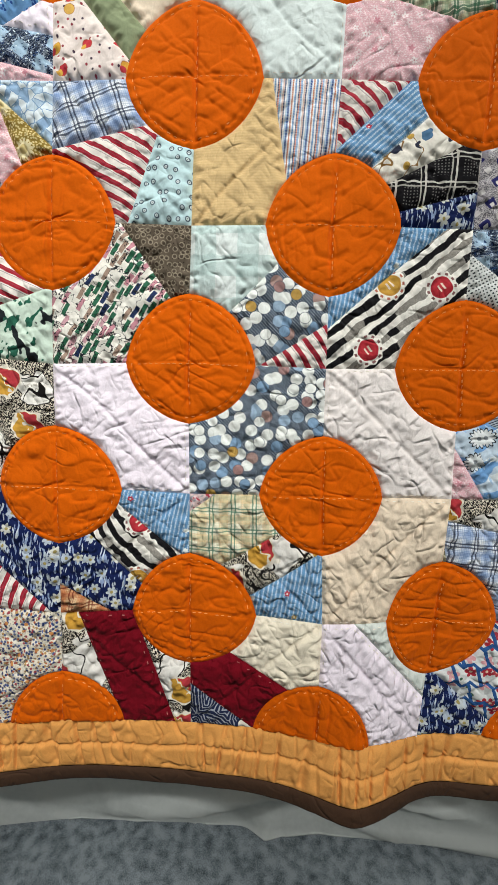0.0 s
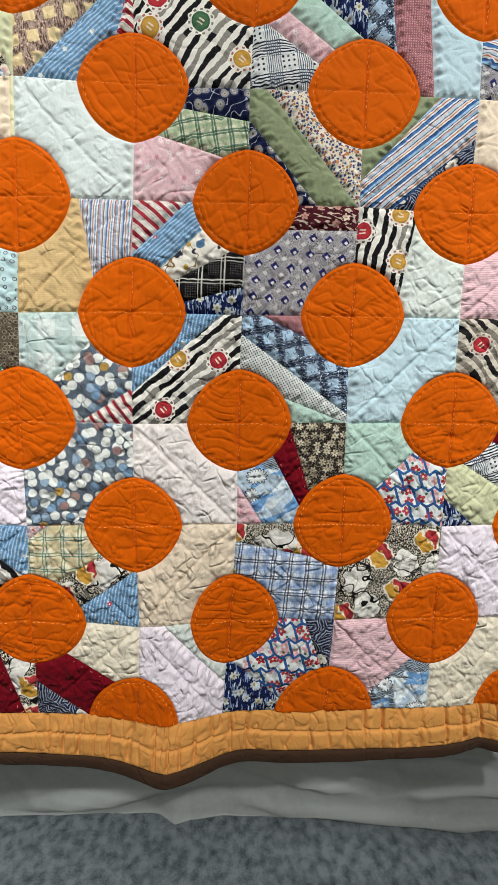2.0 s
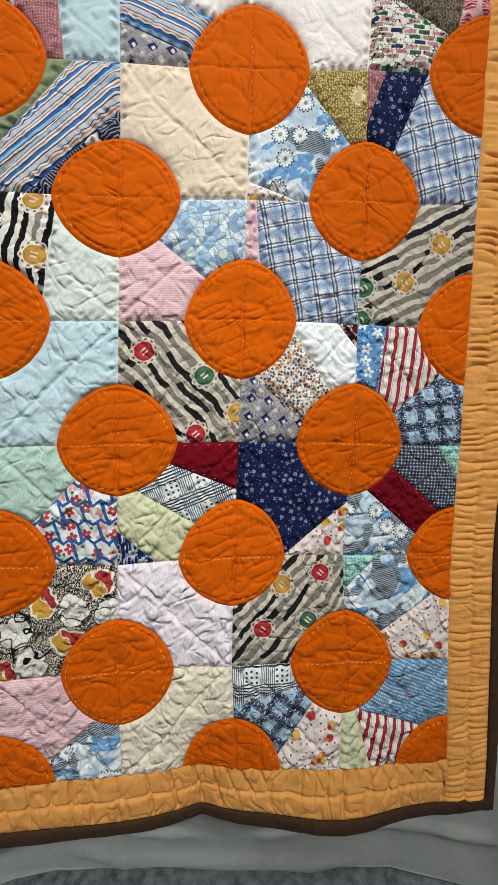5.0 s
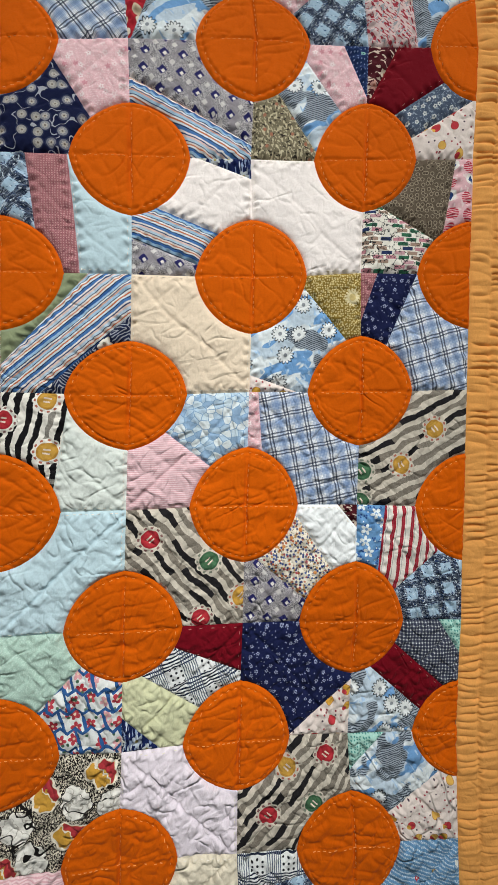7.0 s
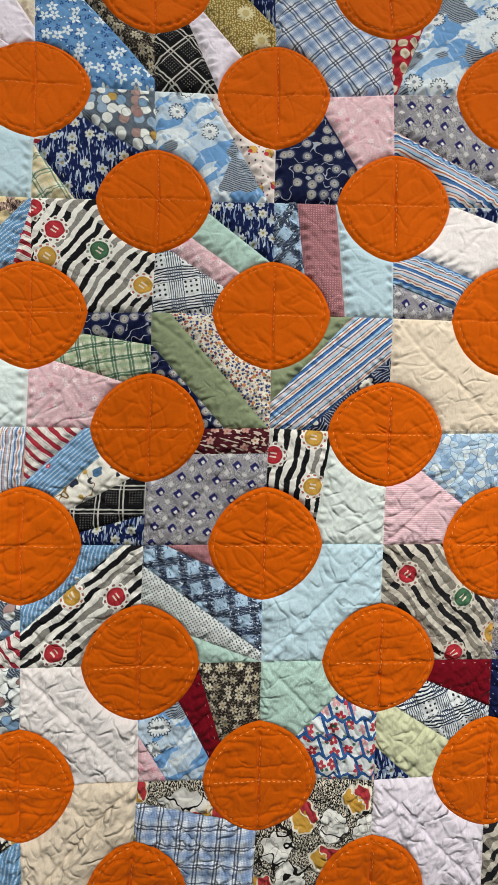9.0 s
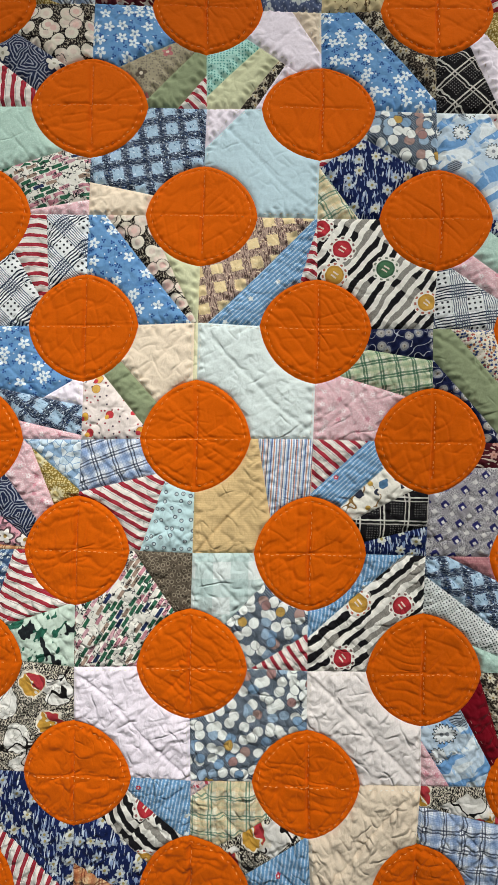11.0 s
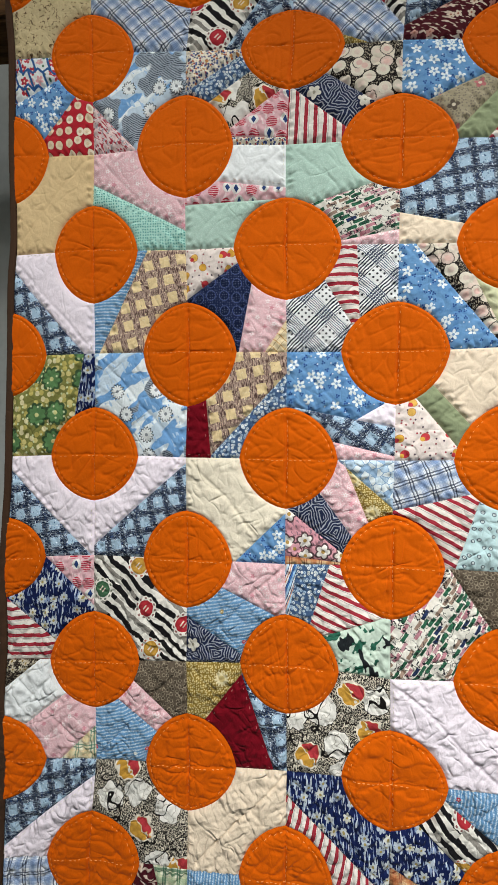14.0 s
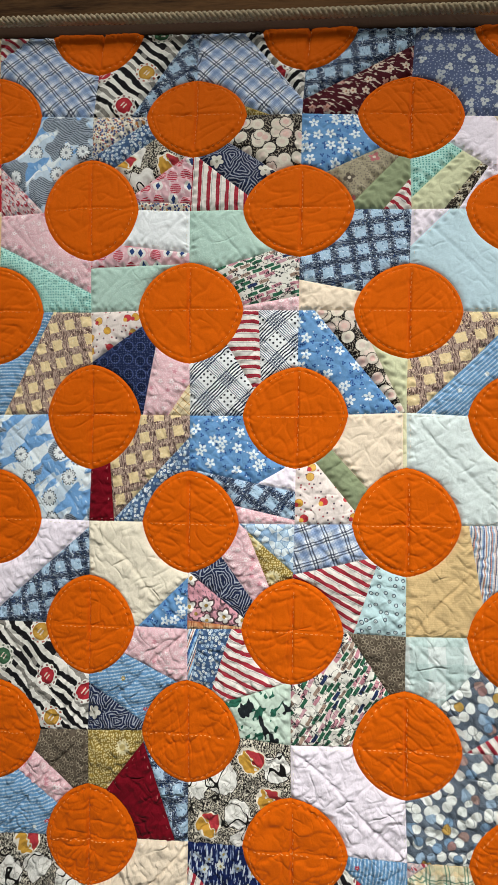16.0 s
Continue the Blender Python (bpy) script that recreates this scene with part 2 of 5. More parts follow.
FAB["redstripe"] = c.stripes(0.0140, [(0, "E6DFD6"), (0.32, "A02A38"), (0.71, "E6DFD6")], c.y, 0.003).lines(0.0140, 0.0009, "6E5A66", c.y, 0.55, 0.84, 0.0014).lines(0.0140, 0.0007, "84606A", c.y, 0.4, 0.48).done()
c = Cloth("aquacheck").over(1, "E2EAE6")
FAB["aquacheck"] = c.lines(0.05, 0.025, "B4CBC6", c.x, 0.6, 0.0, 0.004).lines(0.05, 0.025, "B4CBC6", c.y, 0.6, 0.0, 0.004).done()


def on_cloth(turn, u, v):
    """Where a point of a block lies on a cloth that was turned by some degrees."""
    a, x, y = radians(turn), u * 0.165, -v * 0.165
    return x * math.cos(a) + y * math.sin(a), -x * math.sin(a) + y * math.cos(a)


def zebra(name, dark, light, brown, share, turn=0.0, buttons=()):
    """Uneven bands, and printed buttons (u, v of the block, colour)."""
    c = Cloth(name).over(1, light)
    px, py, pv = c.warped(0.020, 26)
    f = c.m("ADD", c.m("FRACT", c.m("MULTIPLY", py, 1 / 0.0150)), c.m("MULTIPLY", c.m("SUBTRACT", c.noise(260, 2), 0.5), 0.17))
    band = c.m("FLOOR", c.m("MULTIPLY", py, 1 / 0.0150))
    odd = c.m("ADD", c.noise(11, 1, 0.5, c.xyz(px, c.m("MULTIPLY", band, 0.37))), c.m("MULTIPLY", c.m("SUBTRACT", c.m("FRACT", c.m("MULTIPLY", band, 0.5)), 0.25), 0.25))
    inside = c.m("MULTIPLY", c.m("GREATER_THAN", f, 0.08), c.m("LESS_THAN", f, 0.60))
    hatch = c.mix(c.m("MULTIPLY", c.noise(500, 2), 0.45), brown, light)
    c.over(inside, c.mix(c.m("GREATER_THAN", odd, share), hatch, dark))
    for u, v, colour in buttons:
        bx, by = on_cloth(turn, u, v)
        dx, dy = c.m("SUBTRACT", c.x, bx), c.m("SUBTRACT", c.y, by)
        r = c.m("SQRT", c.m("ADD", c.m("POWER", dx, 2.0), c.m("POWER", dy, 2.0)))
        wave = c.m("COSINE", c.m("MULTIPLY", c.m("ARCTAN2", dy, dx), 11.0))
        c.over(c.step(0.0186, c.m("SUBTRACT", r, c.m("MULTIPLY", wave, 0.0010))), light)
        bead = c.m("MULTIPLY", c.m("GREATER_THAN", wave, 0.25), c.m("LESS_THAN", c.m("ABSOLUTE", c.m("SUBTRACT", r, 0.0160)), 0.0014))
        c.over(bead, {"g": "7E8474", "r": "86605E", "o": "B06A5A"}[colour])
        rim = c.m("ADD", r, c.m("MULTIPLY", c.m("SUBTRACT", c.noise(90, 1), 0.5), 0.004))
        c.over(c.step(0.0128, rim), {"g": "4B7152", "r": "B5343C", "o": "C59845"}[colour])
        c.over(c.m("MULTIPLY", c.step(0.0128, rim), c.m("GREATER_THAN", r, 0.0102)), {"g": "3E6247", "r": "A62C36", "o": "B98A3A"}[colour])
        slit = c.m("MULTIPLY", c.m("LESS_THAN", c.m("ABSOLUTE", c.m("SUBTRACT", c.m("ABSOLUTE", dx), 0.0026)), 0.0011), c.m("LESS_THAN", c.m("ABSOLUTE", dy), 0.0044))
        c.over(slit, "E2D0C0")
    FAB[name] = c.done()


BANDS = {"zebra": ("1C1B1D", "EAE6DC", "5C564E", 0.44), "zebragrey": ("252325", "CCC3B4", "5E564C", 0.51)}
# the pieces of the button print: cloth, turn and where its buttons lie
BUTTONS = {
    "zebra1": ("zebragrey", -48, [(0.21, 0.25, "r"), (0.70, 0.45, "g"), (0.64, 0.93, "r"), (0.98, 0.76, "o")]),
    "zebra2": ("zebragrey", 50, [(0.78, 0.15, "r"), (0.26, 0.65, "r"), (0.43, 0.25, "o"), (0.66, 0.58, "g")]),
    "zebra3": ("zebragrey", 28, [(0.68, 0.33, "o"), (0.38, 0.64, "o"), (0.03, 0.70, "g"), (0.02, 0.97, "g")]),
    "zebra4": ("zebra", 82, [(0.04, 0.23, "r"), (0.37, 0.06, "o"), (0.38, 0.49, "o")]),
    "zebra5": ("zebra", 55, [(0.20, 0.29, "r"), (0.56, 0.47, "g"), (0.14, 0.52, "o"), (0.92, 0.77, "o"), (0.02, 0.10, "r")]),
    "zebra6": ("zebra", 40, [(0.80, 0.42, "r"), (0.30, 0.87, "r"), (0.43, 0.41, "o")]),
    "zebra7": ("zebra", -40, [(0.11, 0.31, "g"), (0.58, 0.48, "r"), (0.63, 0.87, "o"), (0.50, 0.08, "o"), (0.97, 0.63, "r")]),
    "zebra8": ("zebra", -38, [(0.50, 0.53, "o"), (0.30, 0.89, "r"), (0.05, 0.53, "r"), (0.62, 0.08, "g")]),
    "zebra9": ("zebra", 45, [(0.74, 0.56, "r"), (0.30, 0.02, "o")]),
    "zebra10": ("zebra", -48, [(0.63, 0.25, "r"), (0.61, 0.72, "o")]),
}
for k, (cloth, turn, spots) in BUTTONS.items():
    zebra(k, *BANDS[cloth], turn, spots)


def plaid(name, ground, a, b, dark, period, weight=0.55, thick=0.0014):
    c = Cloth(name).over(1, ground)
    for ax in (c.x, c.y):
        c.lines(period, period * 0.44, a, ax, weight * 0.7, 0.0, 0.002)
        c.lines(period, period * 0.2, b, ax, weight * 0.6, 0.85, 0.002)
    c.lines(0.0021, 0.0009, b, c.x, 0.26, 0.0, 0.0008).lines(0.0021, 0.0009, b, c.y, 0.26, 0.0, 0.0008)
    for ax in (c.x, c.y):
        c.lines(period, thick, dark, ax, 0.78, 0.30, 0.0034)
        c.lines(period, thick, dark, ax, 0.78, 0.46, 0.0034)
    FAB[name] = c.done()


plaid("plaid", "F0F3F5", "7799C6", "4A6CA0", "1C2642", 0.027, 0.56, 0.0020)
plaid("plaidgreen", "E6E2CE", "C2C49A", "7FA082", "2F6248", 0.023, 0.75, 0.0026)
plaid("plaidgold", "E6E0CA", "DDBB88", "B4B694", "4E7A66", 0.027, 0.75, 0.0018)
plaid("orangeplaid", "D8BC92", "BC7440", "A04C30", "6E2A1C", 0.024, 0.7)

c = Cloth("cloud").over(1, "C3D4E2").blotch(13, 0.50, "E4ECEF", 0.012, 2.0, 32).blotch(16, 0.46, "74A2D2", 0.010, 2.6, 32).speckle(170, 0.36, "A9C6E2", 0.35, 32)
grey = c.step(0.455, c.noise(18, 2, 0.5, c.xyz(c.y, c.x, 0.8)), 0.010)
c.over(grey, "9FAAB4")
c.over(c.m("MULTIPLY", grey, c.m("LESS_THAN", c.m("FRACT", c.m("MULTIPLY", c.m("ADD", c.turned(20)[1], c.m("MULTIPLY", c.noise(40, 1), 0.004)), 380)), 0.42)), "3E4854")
FAB["cloud"] = c.flowers(0.036, 0.0112, 13, "E6EAEA", "8C9298", 0.95, 0.46, "2C343E", 0.0, 0.24, 0.36, 0.17).done()

c = Cloth("navyfl").over(1, "17224C").speckle(320, 0.405, "8596B6", 0.2, 5).speckle(300, 0.385, "BCC6D0", 0.2, -4)
FAB["navyfl"] = c.flowers(0.022, 0.0072, 6, ["BCC3C6", "CACBC2", "AEB9C6"], "9C8E56", 0.85, 0.85, None, 0.0, 0.28, 0.45).done()
c = Cloth("navydot").over(1, "1A2044")
FAB["navydot"] = c.flowers(0.0135, 0.0029, 6, "9EA6C4", "1A2044", 0.75, 0.75, None, 0.0, 0.35, 0.75).dots(0.0085, 0.0007, "9AA2C4", 0.95).done()
c = Cloth("navytiny").over(1, "22345F")
FAB["navytiny"] = c.dots(0.0052, 0.0009, "7E93BE", 0.2).flowers(0.05, 0.004, 5, "7FAF9F", "22345F", 0.9, 0.4).done()
c = Cloth("navyring").over(1, "1E2747")
FAB["navyring"] = c.dots(0.0205, 0.0070, "18203C", 0.25, 1.0, "42507E", 0.0, 0.20).dots(0.004, 0.0005, "76829F", 0.4).done()
c = Cloth("navybranch").over(1, "161C3C")
d = c.m("ABSOLUTE", c.m("SUBTRACT", c.noise(42, 1), 0.5))
c.over(c.m("LESS_THAN", d, 0.010), "A9ACB6")
c.dots(0.0200, 0.0062, ["8E9098", "7A7C88", "9C9A98"], 0.7, 0.85, "2C3250")
FAB["navybranch"] = c.flowers(0.0200, 0.0040, 7, "B9B4AC", "6E6258", 0.7, 0.85, None, 0.0, 0.3, 0.4).done()
c = Cloth("pebbles").over(1, "3C4858")
c.lines(0.0028, 0.0009, "A9B2B8", c.turned(45)[0], 0.7)
c.dots(0.0166, 0.0073, ["E8EAE4", "7F9CB8", "E8EAE4", "E2E5E0", "A78A82", "E8EAE4", "E2E5E0", "98AEC2"], 0.7, 1.0, "3C4858", 0.0, 0.08)
FAB["pebbles"] = c.dots(0.027, 0.0064, ["B8944E", "E8EAE4", "A07C78", "E8EAE4", "7F9CB8", "E8EAE4"], 0.85, 0.72, "46525F", 0.31, 0.1).done()
c = Cloth("shells").over(1, "221E1D").speckle(620, 0.44, "A89E8C", 0.4, 30)
c.flowers(0.0215, 0.0100, 18, ["D8D0BF", "DED5C4", "D6CBBC", "D3C9B7"], "D9C6B8", 0.75, 1.0, "1C1918", 0.0, 0.45, 0.07, 0.14)
FAB["shells"] = c.flowers(0.0260, 0.0092, 14, ["DACDBD", "D6C0B4", "DED5C4"], "DAB6AB", 0.85, 0.42, "2A2422", 0.37, 0.5, 0.09, 0.14).done()
c = Cloth("bluesq").over(1, "1B2743").speckle(640, 0.455, "AEBBC8", 0.16, 80).speckle(640, 0.43, "8FA3BC", 6.0, 80)
for ax in c.turned(10):
    c.lines(0.0285, 0.0062, "121A2E", ax, 0.55, 0.12, 0.004)
c.speckle(560, 0.37, "0E1424", 4.0, 0)
FAB["bluesq"] = c.squares(0.0285, 0.0162, "A8C2D6", 10, 0.004).speckle(300, 0.345, "D8E4EE", 1.0).speckle(520, 0.345, "2C4672", 0.3, 30).done()
c = Cloth("goldplaid").over(1, "BDA394").speckle(640, 0.46, "5A4440", 0.16, 10).speckle(640, 0.43, "6C5248", 6.0, 10)
FAB["goldplaid"] = c.squares(0.0285, 0.0164, "E6CE9E", 12, 0.0050).speckle(300, 0.34, "EEDDB8", 1.0).speckle(520, 0.27, "8A6A52", 0.3, 30).done()
c = Cloth("bluefl").over(1, "6A97C4").blotch(60, 0.42, "5C8ABC", 0.05)
c.flowers(0.0115, 0.0034, 3, "2C4E8C", "6A97C4", 1.0, 0.7, None, 0.23, 0.2, 0.85)
FAB["bluefl"] = c.flowers(0.0228, 0.0082, 5, "E4ECEE", "7C9FC6", 0.95, 0.8, None, 0.0, 0.24, 0.72).dots(0.0125, 0.0010, "E6EDF2", 1.0, 0.6).done()
c = Cloth("blueline").over(1, "6493BA")
c.lines(0.0050, 0.0021, "CADCE6", c.y, 0.95, 0.0, 0.0008).speckle(520, 0.46, "6E96BC", 3.0).lines(0.0026, 0.0008, "4A749F", c.x, 0.5, 0.0, 0.0006)
FAB["blueline"] = c.flowers(0.046, 0.0036, 5, ["B83A48", "E2E6E2", "B89A4A", "E2E6E2"], "E8E8E0", 0.9, 0.75).done()
c = Cloth("stripe").over(1, "E3E2E0")
FAB["stripe"] = c.stripes(0.044, [(0, "E4E4E2"), (0.04, "24365E"), (0.065, "9DC0DC"), (0.14, "3F6CAA"), (0.20, "24365E"), (0.225, "E4E4E2"), (0.27, "C76F48"), (0.30, "E0D6CE"), (0.35, "2A3C66"), (0.375, "B9CFE0"), (0.44, "DCC6BE"), (0.50, "30446E"), (0.53, "E4E4E2"), (0.58, "4C78B2"), (0.66, "24365E"), (0.685, "D5DEE4"), (0.74, "BF6E4C"), (0.78, "E4E4E2"), (0.83, "2E4068"), (0.855, "A4C4DC"), (0.93, "D4A894"), (0.97, "3A4C74")], c.y, 0.0014).done()
c = Cloth("stripefine").over(1, "E3E2E0")
c.stripes(0.0235, [(0, "E4E2E0"), (0.08, "6C92C0"), (0.16, "E4E2E0"), (0.22, "C07A58"), (0.29, "D8DCE0"), (0.36, "3A5A94"), (0.45, "A9C2DA"), (0.53, "E4E2E0"), (0.60, "30446E"), (0.66, "D4B4A4"), (0.74, "E4E2E0"), (0.80, "7FA4CC"), (0.89, "C98A6C"), (0.95, "2E4470")], c.y, 0.0012)
FAB["stripefine"] = c.lines(0.0026, 0.0010, "DDE0E2", c.x, 0.4, 0.0, 0.0008).done()


def fruit_print(name, turn=0.0, fruits=(), petals=()):
    """A black and white fleck with white blossoms, dark stalks and red and yellow fruit, placed or strewn."""
    c = Cloth(name).over(1, "D2CAB8").speckle(760, 0.515, "201D1C", 0.45, 25)
    shake = c.m("MULTIPLY", c.m("SUBTRACT", c.noise(62, 1), 0.5), 0.020)

    def spot(u, v):
        x, y = on_cloth(turn, u, v)
        dx, dy = c.m("SUBTRACT", c.x, x), c.m("SUBTRACT", c.y, y)
        return dx, dy, c.m("ADD", c.m("SQRT", c.m("ADD", c.m("POWER", dx, 2.0), c.m("POWER", dy, 2.0))), shake)

    stalk = c.m("LESS_THAN", c.m("ABSOLUTE", c.m("SUBTRACT", c.noise(26, 1, 0.5, c.xyz(c.y, c.x, 3.1)), 0.5)), 0.012)
    if petals or fruits:
        for u, v in petals:
            dx, dy, r = spot(u, v)
            c.over(c.step(0.0232, r), "2A2725").over(c.step(0.0220, r), "E6E3DB")
            c.over(c.m("MULTIPLY", c.step(0.0210, r), c.m("LESS_THAN", c.m("ABSOLUTE", c.m("SUBTRACT", c.noise(70, 1), 0.47)), 0.018)), "B9B4AA")
        c.over(stalk, "1B1918")
        made = [(*spot(u, v), 1.0) for u, v in fruits]
    else:
        c.blotch(20, 0.445, "E4E0D8", 0.005).over(stalk, "1B1918")
        dx, dy, r, p1, p2 = c.cells(0.056, 0.95, None, 0.51)
        made = [(dx, dy, c.m("ADD", r, shake), c.m("LESS_THAN", p2, 0.66))]
    for dx, dy, r, keep in made:
        c.over(c.m("MULTIPLY", keep, c.step(0.0212, r)), "E4DCCC")
        c.over(c.m("MULTIPLY", keep, c.step(0.0182, r)), "C9983F")
        side = c.m("ADD", c.m("MULTIPLY", dx, 0.8), c.m("ADD", c.m("MULTIPLY", dy, 0.6), c.m("MULTIPLY", c.m("SUBTRACT", c.noise(90, 1), 0.5), 0.02)))
        c.over(c.m("MULTIPLY", c.m("MULTIPLY", keep, c.step(0.0178, r)), c.m("GREATER_THAN", side, 0.0035)), "B03A40")
        c.over(c.m("MULTIPLY", c.m("MULTIPLY", keep, c.step(0.0182, r)), c.m("LESS_THAN", c.m("ABSOLUTE", c.m("SUBTRACT", side, 0.0015)), 0.0010)), "E4DCCC")
    FAB[name] = c.done()


fruit_print("bwfruit")
FRUITS = {
    "bwfruit1": ([(0.86, 0.15), (0.41, 0.31), (0.60, 0.67), (0.07, 0.93)], [(0.19, 0.57), (0.65, 0.39), (0.30, 0.85), (0.95, 0.42)]),
    "bwfruit2": ([(0.62, 0.17), (0.20, 0.80), (0.80, 0.52)], [(0.86, 0.22), (0.35, 0.38), (0.50, 0.68), (0.06, 0.45), (0.55, 0.95)]),
    "bwfruit3": ([(0.54, 0.63), (0.36, 0.05), (0.92, 0.98)], [(0.20, 0.33), (0.47, 0.27), (0.73, 0.95), (0.80, 0.40)]),
}
for k, (fruits, petals) in FRUITS.items():
    fruit_print(k, 0.0, fruits, petals)
c = Cloth("greenbrick").over(1, "E5E1D6")
bx, by = c.turned(58)
k = c.m("FLOOR", c.m("MULTIPLY", by, 1 / 0.0066))
bx2 = c.m("ADD", bx, c.m("MULTIPLY", c.m("FRACT", c.m("MULTIPLY", k, 0.3819)), 0.02))
j = c.m("FLOOR", c.m("MULTIPLY", bx2, 1 / 0.0190))
wn = c.nt.nodes.new("ShaderNodeTexWhiteNoise")
wn.noise_dimensions = "2D"
c.put(wn.inputs["Vector"], c.xyz(k, j))
inside = c.m("MULTIPLY", c.m("LESS_THAN", c.m("FRACT", c.m("MULTIPLY", by, 1 / 0.0066)), 0.78), c.m("LESS_THAN", c.m("FRACT", c.m("MULTIPLY", bx2, 1 / 0.0190)), 0.8))
c.over(inside, c.ramp(wn.outputs[0], [(0, "34674E"), (0.17, "E5E1D6"), (0.30, "C08690"), (0.44, "A08878"), (0.58, "E5E1D6"), (0.72, "2C3A5E"), (0.80, "34674E"), (0.90, "C49AA0")]))
d = c.m("ABSOLUTE", c.m("SUBTRACT", c.noise(105, 2, 0.5, c.xyz(bx, by, 1.3)), 0.5))
FAB["greenbrick"] = c.over(c.m("LESS_THAN", d, 0.019), "2A2C30").done()
c = Cloth("bluezig").over(1, "DDE0DE")
c.flowers(0.0185, 0.0080, 5, ["B5404C", "D8A0A4", "AE3440"], "E0C8B0", 0.7, 0.8, None, 0.0, 0.22, 0.5).dots(0.012, 0.0022, "4D6E58", 0.9, 0.4, None, 0.2)
zx = c.m("ADD", c.y, c.m("MULTIPLY", c.m("PINGPONG", c.x, 0.010), 0.7))
row = c.m("FLOOR", c.m("MULTIPLY", zx, 1 / 0.026))
zy = c.m("ADD", c.m("ADD", c.x, c.m("MULTIPLY", c.y, 0.35)), c.m("MULTIPLY", row, 0.014))
c.lines(0.026, 0.0046, "305A92", zx, 1.0, 0.0, 0.002)
FAB["bluezig"] = c.lines(0.029, 0.0044, "305A92", zy, 1.0, 0.0, 0.002).done()
c = Cloth("greydiam").over(1, "5E5A62").speckle(560, 0.50, "C4C0C0", 2.4, 5).blotch(40, 0.42, "8C878C", 0.1)
c.squares(0.0172, 0.0098, "2B2B5E", 38, 0.0014, True).squares(0.0172, 0.0044, "DAD6D2", 38, 0.001, True, 0.0, 0.0020)
FAB["greydiam"] = c.squares(0.0172, 0.0060, "CBC7C4", 38, 0.0014, True, 1.0).done()
c = Cloth("ring").over(1, "BFDADC")
FAB["ring"] = c.dots(0.0128, 0.0017, "DCE8E6", 0.75, 0.95, "37465A", 0.0, 0.70).dots(0.0128, 0.0006, "37424C", 0.75, 0.95).done()
c = Cloth("brown").over(1, "62574A").dots(0.0076, 0.0020, "564B40", 0.6, 0.95, "9A8E7A", 0.0, 0.5)
FAB["brown"] = c.dots(0.006, 0.0006, "2F2823", 0.9).done()
c = Cloth("speckle").over(1, "7C745E").speckle(330, 0.45, "C2B89A", 0.6, 30)
FAB["speckle"] = c.speckle(300, 0.38, "35302A", 0.6, 70).dots(0.02, 0.0024, "A4705A", 0.9, 0.5).done()
c = Cloth("daisy").over(1, "2E2824").speckle(420, 0.43, "857A6A", 1.0)
FAB["daisy"] = c.flowers(0.0135, 0.0062, 6, ["B9B09C", "9A907E", "C6BEAA"], "8E7A4A", 0.7, 0.9, None, 0.0, 0.25, 0.65).done()
c = Cloth("dotted").over(1, "DDE0DC")
FAB["dotted"] = c.squares(0.0040, 0.0018, "2A3238", 30, 0.0004).done()
c = Cloth("check").over(1, "E2E4E3")
low_x = c.m("LESS_THAN", c.m("FRACT", c.m("MULTIPLY", c.x, 1 / 0.044)), 0.5)
low_y = c.m("LESS_THAN", c.m("FRACT", c.m("MULTIPLY", c.y, 1 / 0.044)), 0.5)
wob = c.m("MULTIPLY", c.m("SUBTRACT", c.noise(90, 1), 0.5), 0.0030)
c.over(c.m("MULTIPLY", low_y, c.m("LESS_THAN", c.m("FRACT", c.m("MULTIPLY", c.m("ADD", c.y, wob), 1 / 0.0042)), 0.46)), "232B3C")
c.over(c.m("MULTIPLY", low_x, c.m("LESS_THAN", c.m("FRACT", c.m("MULTIPLY", c.m("ADD", c.x, wob), 1 / 0.0030)), 0.42)), "5A6478")
k = c.m("MULTIPLY", c.m("SUBTRACT", 1.0, low_x), c.m("SUBTRACT", 1.0, low_y))
dx, dy, r, p1, p2 = c.cells(0.0073, 0.1)
FAB["check"] = c.over(c.m("MULTIPLY", k, c.step(0.0017, r)), "1C2028").done()
c = Cloth("fruit").over(1, "E9DBD3").dots(0.0105, 0.0014, ["8E3A44", "4E3E4C", "A84650"], 0.8, 0.85)
FAB["fruit"] = c.dots(0.027, 0.0058, ["D6A445", "C23E46", "DDAF58"], 0.85, 0.7, "9A5A34", 0.0, 0.08).dots(0.027, 0.0034, ["C2414A", "D9A84C", "C23E46"], 0.85, 0.5, None, 0.004).done()
c = Cloth("calico").over(1, "E2D9C8").dots(0.0047, 0.0017, ["33457A", "B0603E", "4E6090", "33457A", "9C4650", "2C3C6C", "B8905C"], 0.95, 0.95)
FAB["calico"] = c.speckle(420, 0.38, "6E6A60", 1.0).dots(0.012, 0.0025, ["E5DFD0", "C98A52", "E9E0CC"], 0.9, 0.6, None, 0.2).done()
c = Cloth("ochre").over(1, "8C7436").dots(0.0034, 0.0011, "D2C28C", 0.7)
FAB["ochre"] = c.flowers(0.058, 0.0125, 14, "DCCFA4", "C7B37A", 0.8, 0.7, None, 0.0, 0.4, 0.4).done()
c = Cloth("maroon").over(1, "4A1A22").speckle(260, 0.42, "C9B7A8", 0.3, 75)
FAB["maroon"] = c.flowers(0.022, 0.0062, 5, ["D6C5B2", "BC8F84", "D6C5B2"], "A06C58", 0.85, 0.6, None, 0.0, 0.25, 0.45).done()
c = Cloth("blackgrid").over(1, "171618").squares(0.0036, 0.0014, "75726F", 0, 0.0003)
c.lines(0.033, 0.0110, "171618", c.x, 1.0, 0.08).lines(0.034, 0.0110, "171618", c.y, 1.0, 0.08)
